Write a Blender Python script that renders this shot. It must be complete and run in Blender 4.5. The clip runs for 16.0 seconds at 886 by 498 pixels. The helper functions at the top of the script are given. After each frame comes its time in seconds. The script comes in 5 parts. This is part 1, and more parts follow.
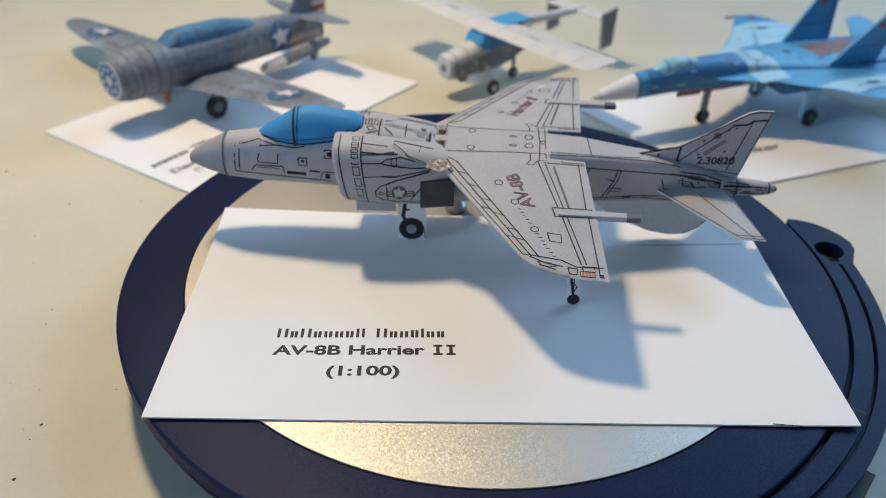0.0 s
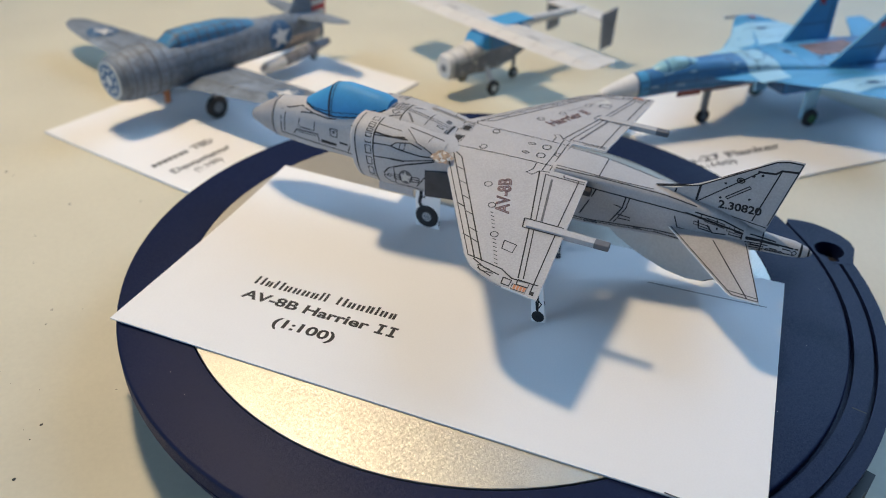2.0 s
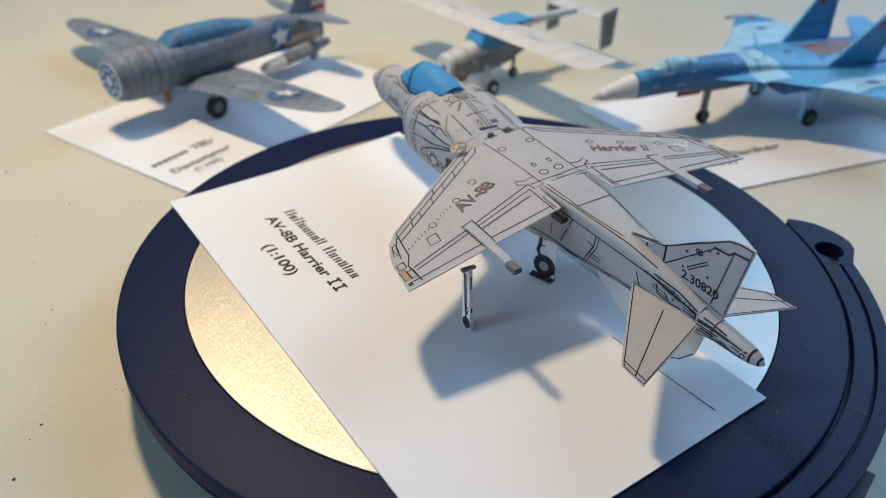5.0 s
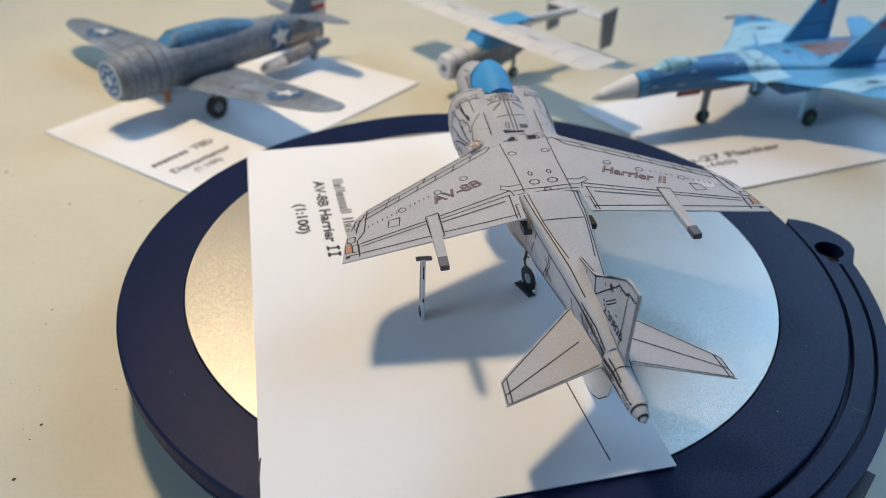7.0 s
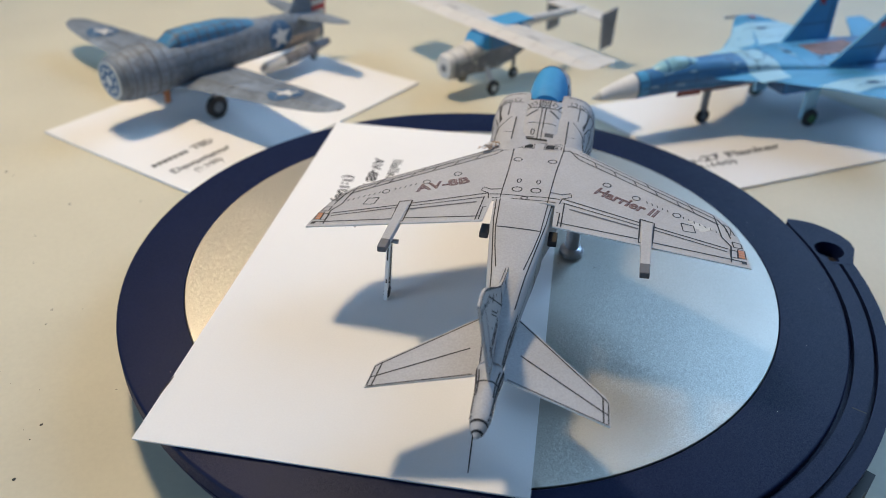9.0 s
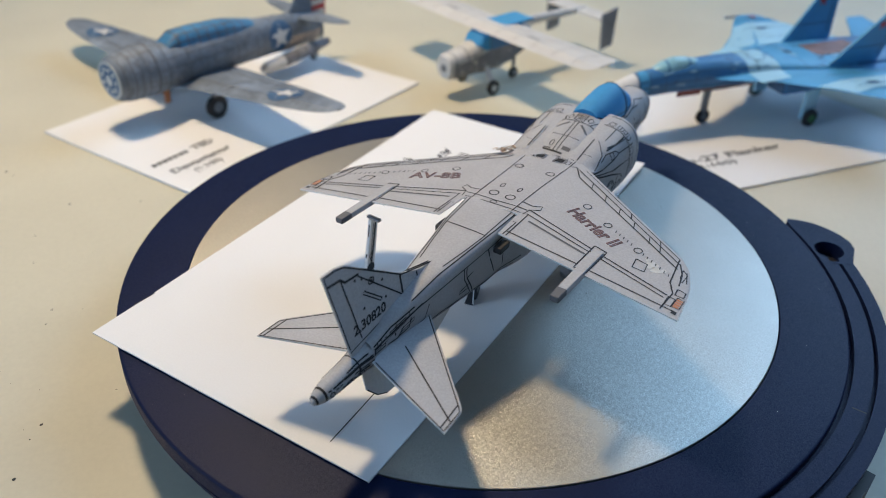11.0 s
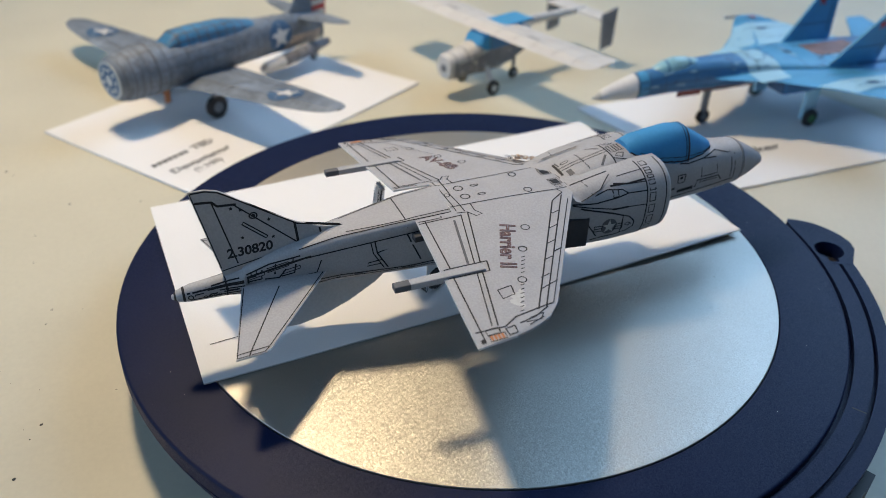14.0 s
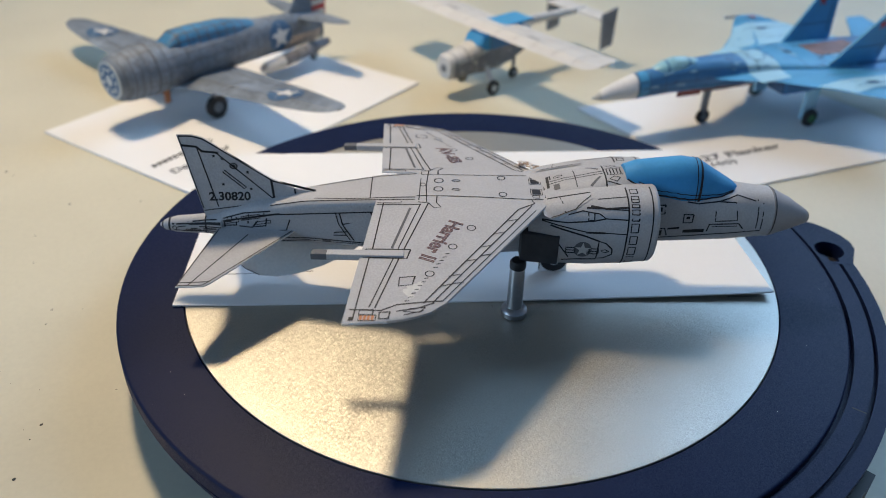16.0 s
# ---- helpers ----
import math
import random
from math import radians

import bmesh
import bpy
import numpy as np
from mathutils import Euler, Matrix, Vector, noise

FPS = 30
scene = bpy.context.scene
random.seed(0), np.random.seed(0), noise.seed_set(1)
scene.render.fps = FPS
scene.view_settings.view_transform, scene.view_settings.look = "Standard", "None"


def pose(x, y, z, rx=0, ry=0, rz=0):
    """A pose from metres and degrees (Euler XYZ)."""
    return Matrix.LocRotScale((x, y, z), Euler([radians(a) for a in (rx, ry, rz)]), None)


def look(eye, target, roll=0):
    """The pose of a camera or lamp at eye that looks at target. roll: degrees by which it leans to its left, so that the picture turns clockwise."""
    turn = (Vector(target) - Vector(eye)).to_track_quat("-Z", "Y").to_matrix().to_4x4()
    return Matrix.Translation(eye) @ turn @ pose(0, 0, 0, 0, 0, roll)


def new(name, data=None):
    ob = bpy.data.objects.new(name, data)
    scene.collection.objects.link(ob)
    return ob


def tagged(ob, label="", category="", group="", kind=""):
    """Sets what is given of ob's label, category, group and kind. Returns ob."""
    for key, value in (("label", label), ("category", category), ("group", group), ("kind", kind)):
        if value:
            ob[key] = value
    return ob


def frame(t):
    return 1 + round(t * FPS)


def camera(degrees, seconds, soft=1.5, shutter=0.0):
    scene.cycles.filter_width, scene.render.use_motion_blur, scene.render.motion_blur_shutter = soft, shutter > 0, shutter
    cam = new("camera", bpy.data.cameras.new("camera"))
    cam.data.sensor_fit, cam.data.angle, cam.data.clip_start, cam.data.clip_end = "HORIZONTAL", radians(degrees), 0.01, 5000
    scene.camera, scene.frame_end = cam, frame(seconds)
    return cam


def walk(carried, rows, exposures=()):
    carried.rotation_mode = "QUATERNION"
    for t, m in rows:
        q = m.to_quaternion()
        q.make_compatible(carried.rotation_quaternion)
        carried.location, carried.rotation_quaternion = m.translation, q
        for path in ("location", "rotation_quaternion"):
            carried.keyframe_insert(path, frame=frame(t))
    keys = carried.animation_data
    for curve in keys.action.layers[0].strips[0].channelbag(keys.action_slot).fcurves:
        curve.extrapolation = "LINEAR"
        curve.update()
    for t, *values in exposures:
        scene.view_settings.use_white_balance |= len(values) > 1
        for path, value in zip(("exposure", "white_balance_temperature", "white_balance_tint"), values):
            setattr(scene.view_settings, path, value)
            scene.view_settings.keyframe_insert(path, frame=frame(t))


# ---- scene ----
S = 0.001  # the place is laid out in millimetres
SECONDS = 16.0
TABLE_Z = -16.0


def turn_at(t):
    """The turntable's angle in degrees at t seconds."""
    return 91.10 - 11.069 * t


# ---- camera ----
cam = camera(58.96, SECONDS, soft=0.5)
EYE = Vector((0.0, -0.1565, 0.10884))
VIEW = look(EYE, EYE + Vector((-0.0470, 0.8233, -0.5657)), 1.28)
walk(cam, [(0.0, VIEW), (SECONDS, VIEW)])
cam.data.dof.use_dof = True
cam.data.dof.focus_distance = 0.153
cam.data.dof.aperture_fstop = 17.0

# ---- light ----
scene.view_settings.exposure = 0.0
world = bpy.data.worlds.new("world")
scene.world = world
world.use_nodes = True
sky = world.node_tree.nodes.new("ShaderNodeTexSky")
sky.sky_type, sky.sun_disc = "NISHITA", False
sky.sun_elevation, sky.sun_rotation = radians(35), radians(140)
back = world.node_tree.nodes["Background"]
back.inputs["Strength"].default_value = 0.12
world.node_tree.links.new(sky.outputs["Color"], back.inputs["Color"])


def area_lamp(name, eye, target, size, watts, colour, shape="DISK", size_y=None):
    data = bpy.data.lights.new(name, "AREA")
    data.shape, data.size, data.energy, data.color = shape, size, watts, colour
    if size_y:
        data.size_y = size_y
    ob = new(name, data)
    ob.matrix_world = look(eye, target)
    return ob


# a small warm lamp over the table, and daylight from an unseen eastern window
area_lamp("lamp_light", (-0.152, 0.160, 0.392), (0.0, 0.02, 0.0), 0.050, 1.66, (1.0, 0.79, 0.53))
area_lamp("daylight_fill", (0.79, 0.88, 0.86), (0.1, 0.0, 0.0), 0.80, 11.8, (0.37, 0.63, 1.0), "RECTANGLE", 0.80)
# added bluish fill from the west, lifts the shaded flanks; no window known there
area_lamp("daylight_fill", (-1.48, -0.75, 0.60), (0.0, 0.0, 0.0), 0.80, 11.5, (0.47, 0.70, 1.0), "RECTANGLE", 0.90)


# ---- materials ----
def material(name, colour, rough=0.6, metal=0.0, vary=0.08, scale=60.0, grain=0.05, grain_scale=1500.0,
             bump=0.0, bump_scale=1500.0, coat=0.0, rough_vary=0.0, spec=0.5, sparkle=0.0, sparkle_scale=3200.0):
    """A procedural surface: colour varied at two scales, with roughness and fine relief."""
    m = bpy.data.materials.new(name)
    m.use_nodes = True
    nt = m.node_tree
    bsdf = nt.nodes["Principled BSDF"]
    bsdf.inputs["Roughness"].default_value = rough
    bsdf.inputs["Metallic"].default_value = metal
    bsdf.inputs["Specular IOR Level"].default_value = spec
    bsdf.inputs["Coat Weight"].default_value = coat
    co = nt.nodes.new("ShaderNodeTexCoord")
    mixes = []
    last = None
    for sc, amount, detail in ((scale, vary, 4), (grain_scale, grain, 2)):
        n = nt.nodes.new("ShaderNodeTexNoise")
        n.inputs["Scale"].default_value, n.inputs["Detail"].default_value = sc, detail
        nt.links.new(co.outputs["Object"], n.inputs["Vector"])
        ramp = nt.nodes.new("ShaderNodeMapRange")
        ramp.inputs["From Min"].default_value, ramp.inputs["From Max"].default_value = 0.3, 0.7
        ramp.inputs["To Min"].default_value, ramp.inputs["To Max"].default_value = 1 - amount, 1 + amount
        nt.links.new(n.outputs["Fac"], ramp.inputs["Value"])
        mixes.append(ramp)
    mul = nt.nodes.new("ShaderNodeMath")
    mul.operation = "MULTIPLY"
    nt.links.new(mixes[0].outputs["Result"], mul.inputs[0])
    nt.links.new(mixes[1].outputs["Result"], mul.inputs[1])
    col = nt.nodes.new("ShaderNodeVectorMath")
    col.operation = "SCALE"
    col.inputs[0].default_value = colour[:3]
    nt.links.new(mul.outputs[0], col.inputs["Scale"])
    nt.links.new(col.outputs["Vector"], bsdf.inputs["Base Color"])
    if rough_vary:
        rr = nt.nodes.new("ShaderNodeMapRange")
        rr.inputs["From Min"].default_value, rr.inputs["From Max"].default_value = 0.3, 0.7
        rr.inputs["To Min"].default_value, rr.inputs["To Max"].default_value = rough - rough_vary, rough + rough_vary
        n = nt.nodes.new("ShaderNodeTexNoise")
        n.inputs["Scale"].default_value = grain_scale * 0.7
        nt.links.new(co.outputs["Object"], n.inputs["Vector"])
        nt.links.new(n.outputs["Fac"], rr.inputs["Value"])
        nt.links.new(rr.outputs["Result"], bsdf.inputs["Roughness"])
    if bump:
        n = nt.nodes.new("ShaderNodeTexNoise")
        n.inputs["Scale"].default_value, n.inputs["Detail"].default_value = bump_scale, 3
        nt.links.new(co.outputs["Object"], n.inputs["Vector"])
        b = nt.nodes.new("ShaderNodeBump")
        b.inputs["Strength"].default_value, b.inputs["Distance"].default_value = 1.0, bump
        nt.links.new(n.outputs["Fac"], b.inputs["Height"])
        nt.links.new(b.outputs["Normal"], bsdf.inputs["Normal"])
    if sparkle:
        # small facets, each tilted its own way
        cells = nt.nodes.new("ShaderNodeTexVoronoi")
        cells.inputs["Scale"].default_value = sparkle_scale
        nt.links.new(co.outputs["Object"], cells.inputs["Vector"])
        centred = nt.nodes.new("ShaderNodeVectorMath")
        centred.operation = "SUBTRACT"
        centred.inputs[1].default_value = (0.5, 0.5, 0.5)
        nt.links.new(cells.outputs["Color"], centred.inputs[0])
        tilt = nt.nodes.new("ShaderNodeVectorMath")
        tilt.operation = "SCALE"
        tilt.inputs["Scale"].default_value = sparkle
        nt.links.new(centred.outputs["Vector"], tilt.inputs[0])
        geo = nt.nodes.new("ShaderNodeNewGeometry")
        add = nt.nodes.new("ShaderNodeVectorMath")
        add.operation = "ADD"
        nt.links.new(geo.outputs["Normal"], add.inputs[0])
        nt.links.new(tilt.outputs["Vector"], add.inputs[1])
        unit = nt.nodes.new("ShaderNodeVectorMath")
        unit.operation = "NORMALIZE"
        nt.links.new(add.outputs["Vector"], unit.inputs[0])
        nt.links.new(unit.outputs["Vector"], bsdf.inputs["Normal"])
    return m


# pale blue chosen so the unseen walls bounce bluish light onto the models
WALL = material("unseen_wall_paint", (0.40, 0.45, 0.51), 0.8, scale=3, grain_scale=200, bump=0.0004, bump_scale=150)
CEIL = material("ceiling_paint", (0.62, 0.61, 0.60), 0.85, scale=3, grain_scale=200)
FLOOR = material("floor_boards", (0.25, 0.17, 0.10), 0.5, scale=8, grain_scale=120, vary=0.2)
TABLE = material("table_laminate", (0.60, 0.562, 0.435), 0.5, spec=0.3, vary=0.05, scale=22, grain=0.02, grain_scale=900,
                 bump=0.00002, bump_scale=700, rough_vary=0.05)
DARK = material("dark_speck", (0.05, 0.045, 0.035), 0.7)
METAL_LEG = material("leg_steel", (0.4, 0.4, 0.42), 0.35, 0.9)
NAVY = material("navy_plastic", (0.0065, 0.0125, 0.044), 0.45, spec=0.10, vary=0.06, scale=80, grain=0.06, grain_scale=4000,
                rough_vary=0.04, sparkle=0.20, sparkle_scale=7000.0)
BLACK = material("black_gap", (0.008, 0.009, 0.012), 0.6)
SILVER = material("silver_disc", (0.43, 0.412, 0.362), 0.44, 0.88, vary=0.05, scale=40, grain=0.08, grain_scale=5600,
                  rough_vary=0.05, sparkle=0.22, sparkle_scale=6800.0)
CARD = material("white_card", (0.80, 0.79, 0.78), 0.7, vary=0.015, scale=30, grain=0.012, grain_scale=2500,
                bump=0.000006, bump_scale=900)
GREY = material("grey_printed_paper", (0.40, 0.395, 0.405), 0.62, vary=0.055, scale=90, grain=0.085, grain_scale=2600,
                bump=0.000012, bump_scale=800)
NOSE = material("nose_paper", (0.33, 0.32, 0.33), 0.6, vary=0.12, scale=90, grain=0.05, grain_scale=3000)
EDGE = material("paper_edge", (0.76, 0.75, 0.74), 0.75)
INK = material("black_ink", (0.007, 0.007, 0.010), 0.6)
SOFTINK = material("grey_ink", (0.10, 0.10, 0.11), 0.6)
REDINK = material("red_grey_ink", (0.22, 0.13, 0.13), 0.6)
ORANGE = material("orange_ink", (0.50, 0.20, 0.09), 0.6)
TAN = material("tan_ink", (0.52, 0.40, 0.31), 0.65, vary=0.25, scale=600)
CANOPY = material("blue_printed_paper", (0.048, 0.275, 0.55), 0.58, spec=0.28, vary=0.07, scale=120, grain=0.03,
                  bump=0.00003, bump_scale=250)
STEEL = material("brushed_steel", (0.45, 0.45, 0.47), 0.32, 1.0, vary=0.05, scale=200)
RUBBER = material("black_cap", (0.012, 0.012, 0.014), 0.5)
NAVYGREY = material("navy_grey_paper", (0.165, 0.195, 0.235), 0.6, vary=0.30, scale=70, grain=0.22, grain_scale=420)
PALEGREY = material("pale_grey_paper", (0.52, 0.52, 0.50), 0.6, vary=0.05, scale=90)
MIDGREY = material("mid_grey_paper", (0.19, 0.20, 0.22), 0.6, vary=0.12, scale=200)
WHITEP = material("white_printed_paper", (0.60, 0.58, 0.55), 0.6, vary=0.05, scale=90)
REDP = material("red_printed_paper", (0.42, 0.05, 0.05), 0.6)
DARKGREY = material("dark_grey_paper", (0.035, 0.036, 0.042), 0.6, vary=0.2, scale=300)
REDBROWN = material("red_brown_paper", (0.30, 0.09, 0.08), 0.6, vary=0.2, scale=200)
BLUEDARK = material("dark_blue_paper", (0.042, 0.18, 0.40), 0.5, vary=0.08, scale=90)
BLUEMID = material("mid_blue_paper", (0.065, 0.31, 0.57), 0.5, vary=0.08, scale=90)
BLUEPALE = material("pale_blue_paper", (0.32, 0.57, 0.72), 0.5, vary=0.08, scale=90)
CANOPYDULL = material("dull_blue_paper", (0.045, 0.19, 0.36), 0.5, vary=0.25, scale=200)
GLASSP = material("pale_canopy_paper", (0.27, 0.52, 0.62), 0.3, vary=0.1, scale=150)
GREENP = material("green_hub", (0.03, 0.16, 0.05), 0.5)
FLANKGREY = material("light_grey_flank_paper", (0.20, 0.205, 0.23), 0.6, vary=0.18, scale=180)
INSIGNIA = material("insignia_blue", (0.045, 0.11, 0.21), 0.6)


# ---- building helpers ----
def part(name, bm, mats, parent, label="", smooth=False):
    """Link a bmesh, in millimetres, as one mesh object under parent."""
    bmesh.ops.recalc_face_normals(bm, faces=bm.faces[:]) if name not in FLAT_PRINT else None
    for v in bm.verts:
        v.co *= S
    me = bpy.data.meshes.new(name)
    if smooth:
        for f in bm.faces:
            f.smooth = True
    bm.to_mesh(me)
    bm.free()
    for m in mats if isinstance(mats, (list, tuple)) else (mats,):
        me.materials.append(m)
    if smooth:
        me.set_sharp_from_angle(angle=radians(38))
    ob = new(name, me)
    if parent:
        ob.parent = parent
    if label:
        tagged(ob, label)
    if name in ("printed_linework", "caption"):
        tagged(ob, kind="stuff")
    return ob


FLAT_PRINT = {"printed_linework", "printed_mark", "caption", "lettering", "roundel", "star", "camouflage_patch"}


def mm(x, y, z, rx=0, ry=0, rz=0):
    return pose(x * S, y * S, z * S, rx, ry, rz)


def box(bm, x0, y0, z0, x1, y1, z1, m=None, mat=0):
    vs = [bm.verts.new((x, y, z)) for z in (z0, z1) for y in (y0, y1) for x in (x0, x1)]
    for q in ((0, 2, 3, 1), (4, 5, 7, 6), (0, 1, 5, 4), (2, 6, 7, 3), (0, 4, 6, 2), (1, 3, 7, 5)):
        f = bm.faces.new([vs[i] for i in q])
        f.material_index = mat
    if m:
        for v in vs:
            v.co = m @ v.co
    return vs


def soft_box(x0, y0, z0, x1, y1, z1, r=0.3):
    bm = bmesh.new()
    box(bm, x0, y0, z0, x1, y1, z1)
    bmesh.ops.bevel(bm, geom=bm.edges[:], offset=r, segments=2, affect="EDGES", profile=0.5)
    return bm


def lathe(bm, rings, n=48, cap=True, mats=None, m=None):
    """Turn (radius, height) pairs about z."""
    loops = []
    for r, z in rings:
        loop = [bm.verts.new((r * math.cos(2 * math.pi * i / n), r * math.sin(2 * math.pi * i / n), z)) for i in range(n)]
        loops.append(loop)
    for k, (a, b) in enumerate(zip(loops, loops[1:])):
        for i in range(n):
            f = bm.faces.new((a[i], a[(i + 1) % n], b[(i + 1) % n], b[i]))
            f.material_index = mats[k] if mats else 0
    if cap:
        bm.faces.new(loops[0][::-1])
        f = bm.faces.new(loops[-1])
        f.material_index = mats[-1] if mats else 0
    if m:
        for loop in loops:
            for v in loop:
                v.co = m @ v.co
    return loops


class Body:
    """A tube of paper along y: sections of (y, centre z, half width, half height, squareness)."""

    def __init__(self, secs, xc=0.0, narrow=None):
        """narrow: (y where the tube begins to taper towards its belly, y where it does fully, share)."""
        self.s = np.array(sorted(secs))
        self.xc = xc
        self.narrow = narrow

    def co(self, y, a):
        z, w, h, n = (float(np.interp(y, self.s[:, 0], self.s[:, i])) for i in (1, 2, 3, 4))
        c, s = math.cos(a), math.sin(a)
        if self.narrow:
            y0, y1, share = self.narrow
            w *= 1 + share * min(1.0, max(0.0, (y - y0) / (y1 - y0))) * (s - 1)
        return Vector((self.xc + w * math.copysign(abs(c) ** (2 / n), c), y, z + h * math.copysign(abs(s) ** (2 / n), s)))

    def __call__(self, y, a):
        """Place and normal at y and the angle a in degrees (0: right, 90: up)."""
        a = radians(a)
        p = self.co(y, a)
        n = (self.co(y, a + 0.02) - self.co(y, a - 0.02)).cross(self.co(y - 0.1, a) - self.co(y + 0.1, a))
        n = n.normalized() if n.length > 1e-9 else Vector((0, 0, 1))
        out = p - Vector((self.xc, y, float(np.interp(y, self.s[:, 0], self.s[:, 1]))))
        return p, n if n.dot(out) >= 0 else -n

    def row(self, y):
        return [float(np.interp(y, self.s[:, 0], self.s[:, i])) for i in (1, 2, 3, 4)]

    def flank(self, s):
        """The side s (1: right, -1: left) by y and z."""
        def surf(y, z):
            zc, w, h, n = self.row(y)
            q = max(-0.999, min(0.999, (z - zc) / h))
            a = math.degrees(math.asin(math.copysign(abs(q) ** (n / 2), q)))
            return self(y, a if s > 0 else 180 - a)
        return surf

    def deck(self, x, y):
        """The upper side by x and y."""
        zc, w, h, n = self.row(y)
        q = max(-0.999, min(0.999, (x - self.xc) / w))
        return self(y, math.degrees(math.acos(math.copysign(abs(q) ** (n / 2), q))))

    def mesh(self, n=40, step=2.0, cap=(True, True), lo=None, hi=None):
        bm = bmesh.new()
        ys = set(float(v) for v in self.s[:, 0])
        lo = min(ys) if lo is None else lo
        hi = max(ys) if hi is None else hi
        ys |= set(np.arange(lo, hi, step).tolist())
        ys = sorted(y for y in ys | {lo, hi} if lo <= y <= hi)
        loops = [[bm.verts.new(self.co(y, 2 * math.pi * i / n)) for i in range(n)] for y in ys]
        for a, b in zip(loops, loops[1:]):
            for i in range(n):
                bm.faces.new((a[i], a[(i + 1) % n], b[(i + 1) % n], b[i]))
        if cap[0]:
            bm.faces.new(loops[0])
        if cap[1]:
            bm.faces.new(loops[-1][::-1])
        return bm


LINE_WEIGHT = 1.0


def strip(bm, surf, pts, w=0.26, off=0.05, step=1.5, mat=0, close=False):
    """A printed line of width w over a surface, through points given in the surface's own coordinates."""
    w *= LINE_WEIGHT
    pts = [Vector((p[0], p[1])) for p in pts]
    if close:
        pts = pts + [pts[0]]
    path = [pts[0]]
    for a, b in zip(pts, pts[1:]):
        pa, pb = surf(a.x, a.y)[0], surf(b.x, b.y)[0]
        k = max(1, int((pb - pa).length / step))
        path += [a.lerp(b, i / k) for i in range(1, k + 1)]
    got = [surf(q.x, q.y) for q in path]
    left, right = [], []
    for i, (p, n) in enumerate(got):
        d = got[min(i + 1, len(got) - 1)][0] - got[max(i - 1, 0)][0]
        side = n.cross(d)
        side = side.normalized() * (w / 2) if side.length > 1e-9 else Vector((w / 2, 0, 0))
        left.append(bm.verts.new(p + n * off + side))
        right.append(bm.verts.new(p + n * off - side))
    for i in range(len(got) - 1):
        f = bm.faces.new((left[i], right[i], right[i + 1], left[i + 1]))
        f.material_index = mat


def patch(bm, surf, pts, off=0.05, mat=0):
    """A small filled printed shape over a surface."""
    vs = []
    for a, b in pts:
        p, n = surf(a, b)
        vs.append(bm.verts.new(p + n * off))
    f = bm.faces.new(vs)
    f.normal_update()
    if f.normal.dot(surf(*pts[0])[1]) < 0:
        f.normal_flip()
    f.material_index = mat


def round_pts(a, b, ra, rb=None, n=16):
    rb = ra if rb is None else rb
    return [(a + ra * math.cos(2 * math.pi * i / n), b + rb * math.sin(2 * math.pi * i / n)) for i in range(n)]


def star_pts(a, b, r, rb=None, turn=90, n=5, inner=0.4):
    rb = r if rb is None else rb
    out = []
    for i in range(2 * n):
        k = 1 if i % 2 == 0 else inner
        t = radians(turn) + math.pi * i / n
        out.append((a + r * k * math.cos(t), b + rb * k * math.sin(t)))
    return out


def rect_pts(a, b, wa, wb):
    return [(a - wa / 2, b - wb / 2), (a + wa / 2, b - wb / 2), (a + wa / 2, b + wb / 2), (a - wa / 2, b + wb / 2)]


def lettering(name, text, parent, surf, mat, width, height, off=0.05, bold=0.0, outline=0.0, label=""):
    """Letters laid on a surface: surf takes millimetres along and up from the text's lower left corner."""
    cu = bpy.data.curves.new(name, "FONT")
    cu.body, cu.size, cu.offset, cu.resolution_u = text, 1.0, bold, 3
    if outline:
        cu.fill_mode, cu.bevel_depth, cu.bevel_resolution = "NONE", outline, 0
    ob = new(name, cu)
    me = bpy.data.meshes.new_from_object(ob.evaluated_get(bpy.context.evaluated_depsgraph_get()))
    bpy.data.objects.remove(ob)
    bpy.data.curves.remove(cu)
    x0, x1 = min(v.co.x for v in me.vertices), max(v.co.x for v in me.vertices)
    y0, y1 = min(v.co.y for v in me.vertices), max(v.co.y for v in me.vertices)
    for v in me.vertices:
        a, b, c = (v.co.x - x0) / (x1 - x0) * width, (v.co.y - y0) / (y1 - y0) * height, v.co.z
        p, n = surf(a, b)
        v.co = (p + n * (off + (c * height * 0.3 if outline else 0))) * S
    me.name = name
    me.materials.clear()
    me.materials.append(mat)
    ob = new(name, me)
    ob.parent = parent
    if label:
        tagged(ob, label)
    return ob


def plane_surf(origin, across, up):
    o, a, b = Vector(origin), Vector(across), Vector(up)
    n = a.cross(b).normalized()
    return lambda u, v: (o + a * u + b * v, n)


def plate(outline, z0, z1, mats=(0, 1)):
    """A flat sheet with an outline in x, y; its rim takes the second material."""
    bm = bmesh.new()
    lo = [bm.verts.new((x, y, z0)) for x, y in outline]
    hi = [bm.verts.new((x, y, z1)) for x, y in outline]
    bm.faces.new(lo[::-1]).material_index = mats[0]
    bm.faces.new(hi).material_index = mats[0]
    n = len(outline)
    for i in range(n):
        bm.faces.new((lo[i], lo[(i + 1) % n], hi[(i + 1) % n], hi[i])).material_index = mats[1]
    return bm


def moved(bm, m):
    bm.transform(m)
    return bm


def upright(bm, x=0.0):
    """Stand a plate drawn in (along, height) up in the plane of y and z at x."""
    for v in bm.verts:
        v.co = Vector((x + v.co.z, v.co.x, v.co.y))
    return bm


def thing(name, label, category, group="", m=None):
    ob = tagged(new(name), label, category, group)
    if m:
        ob.matrix_world = m
    return ob


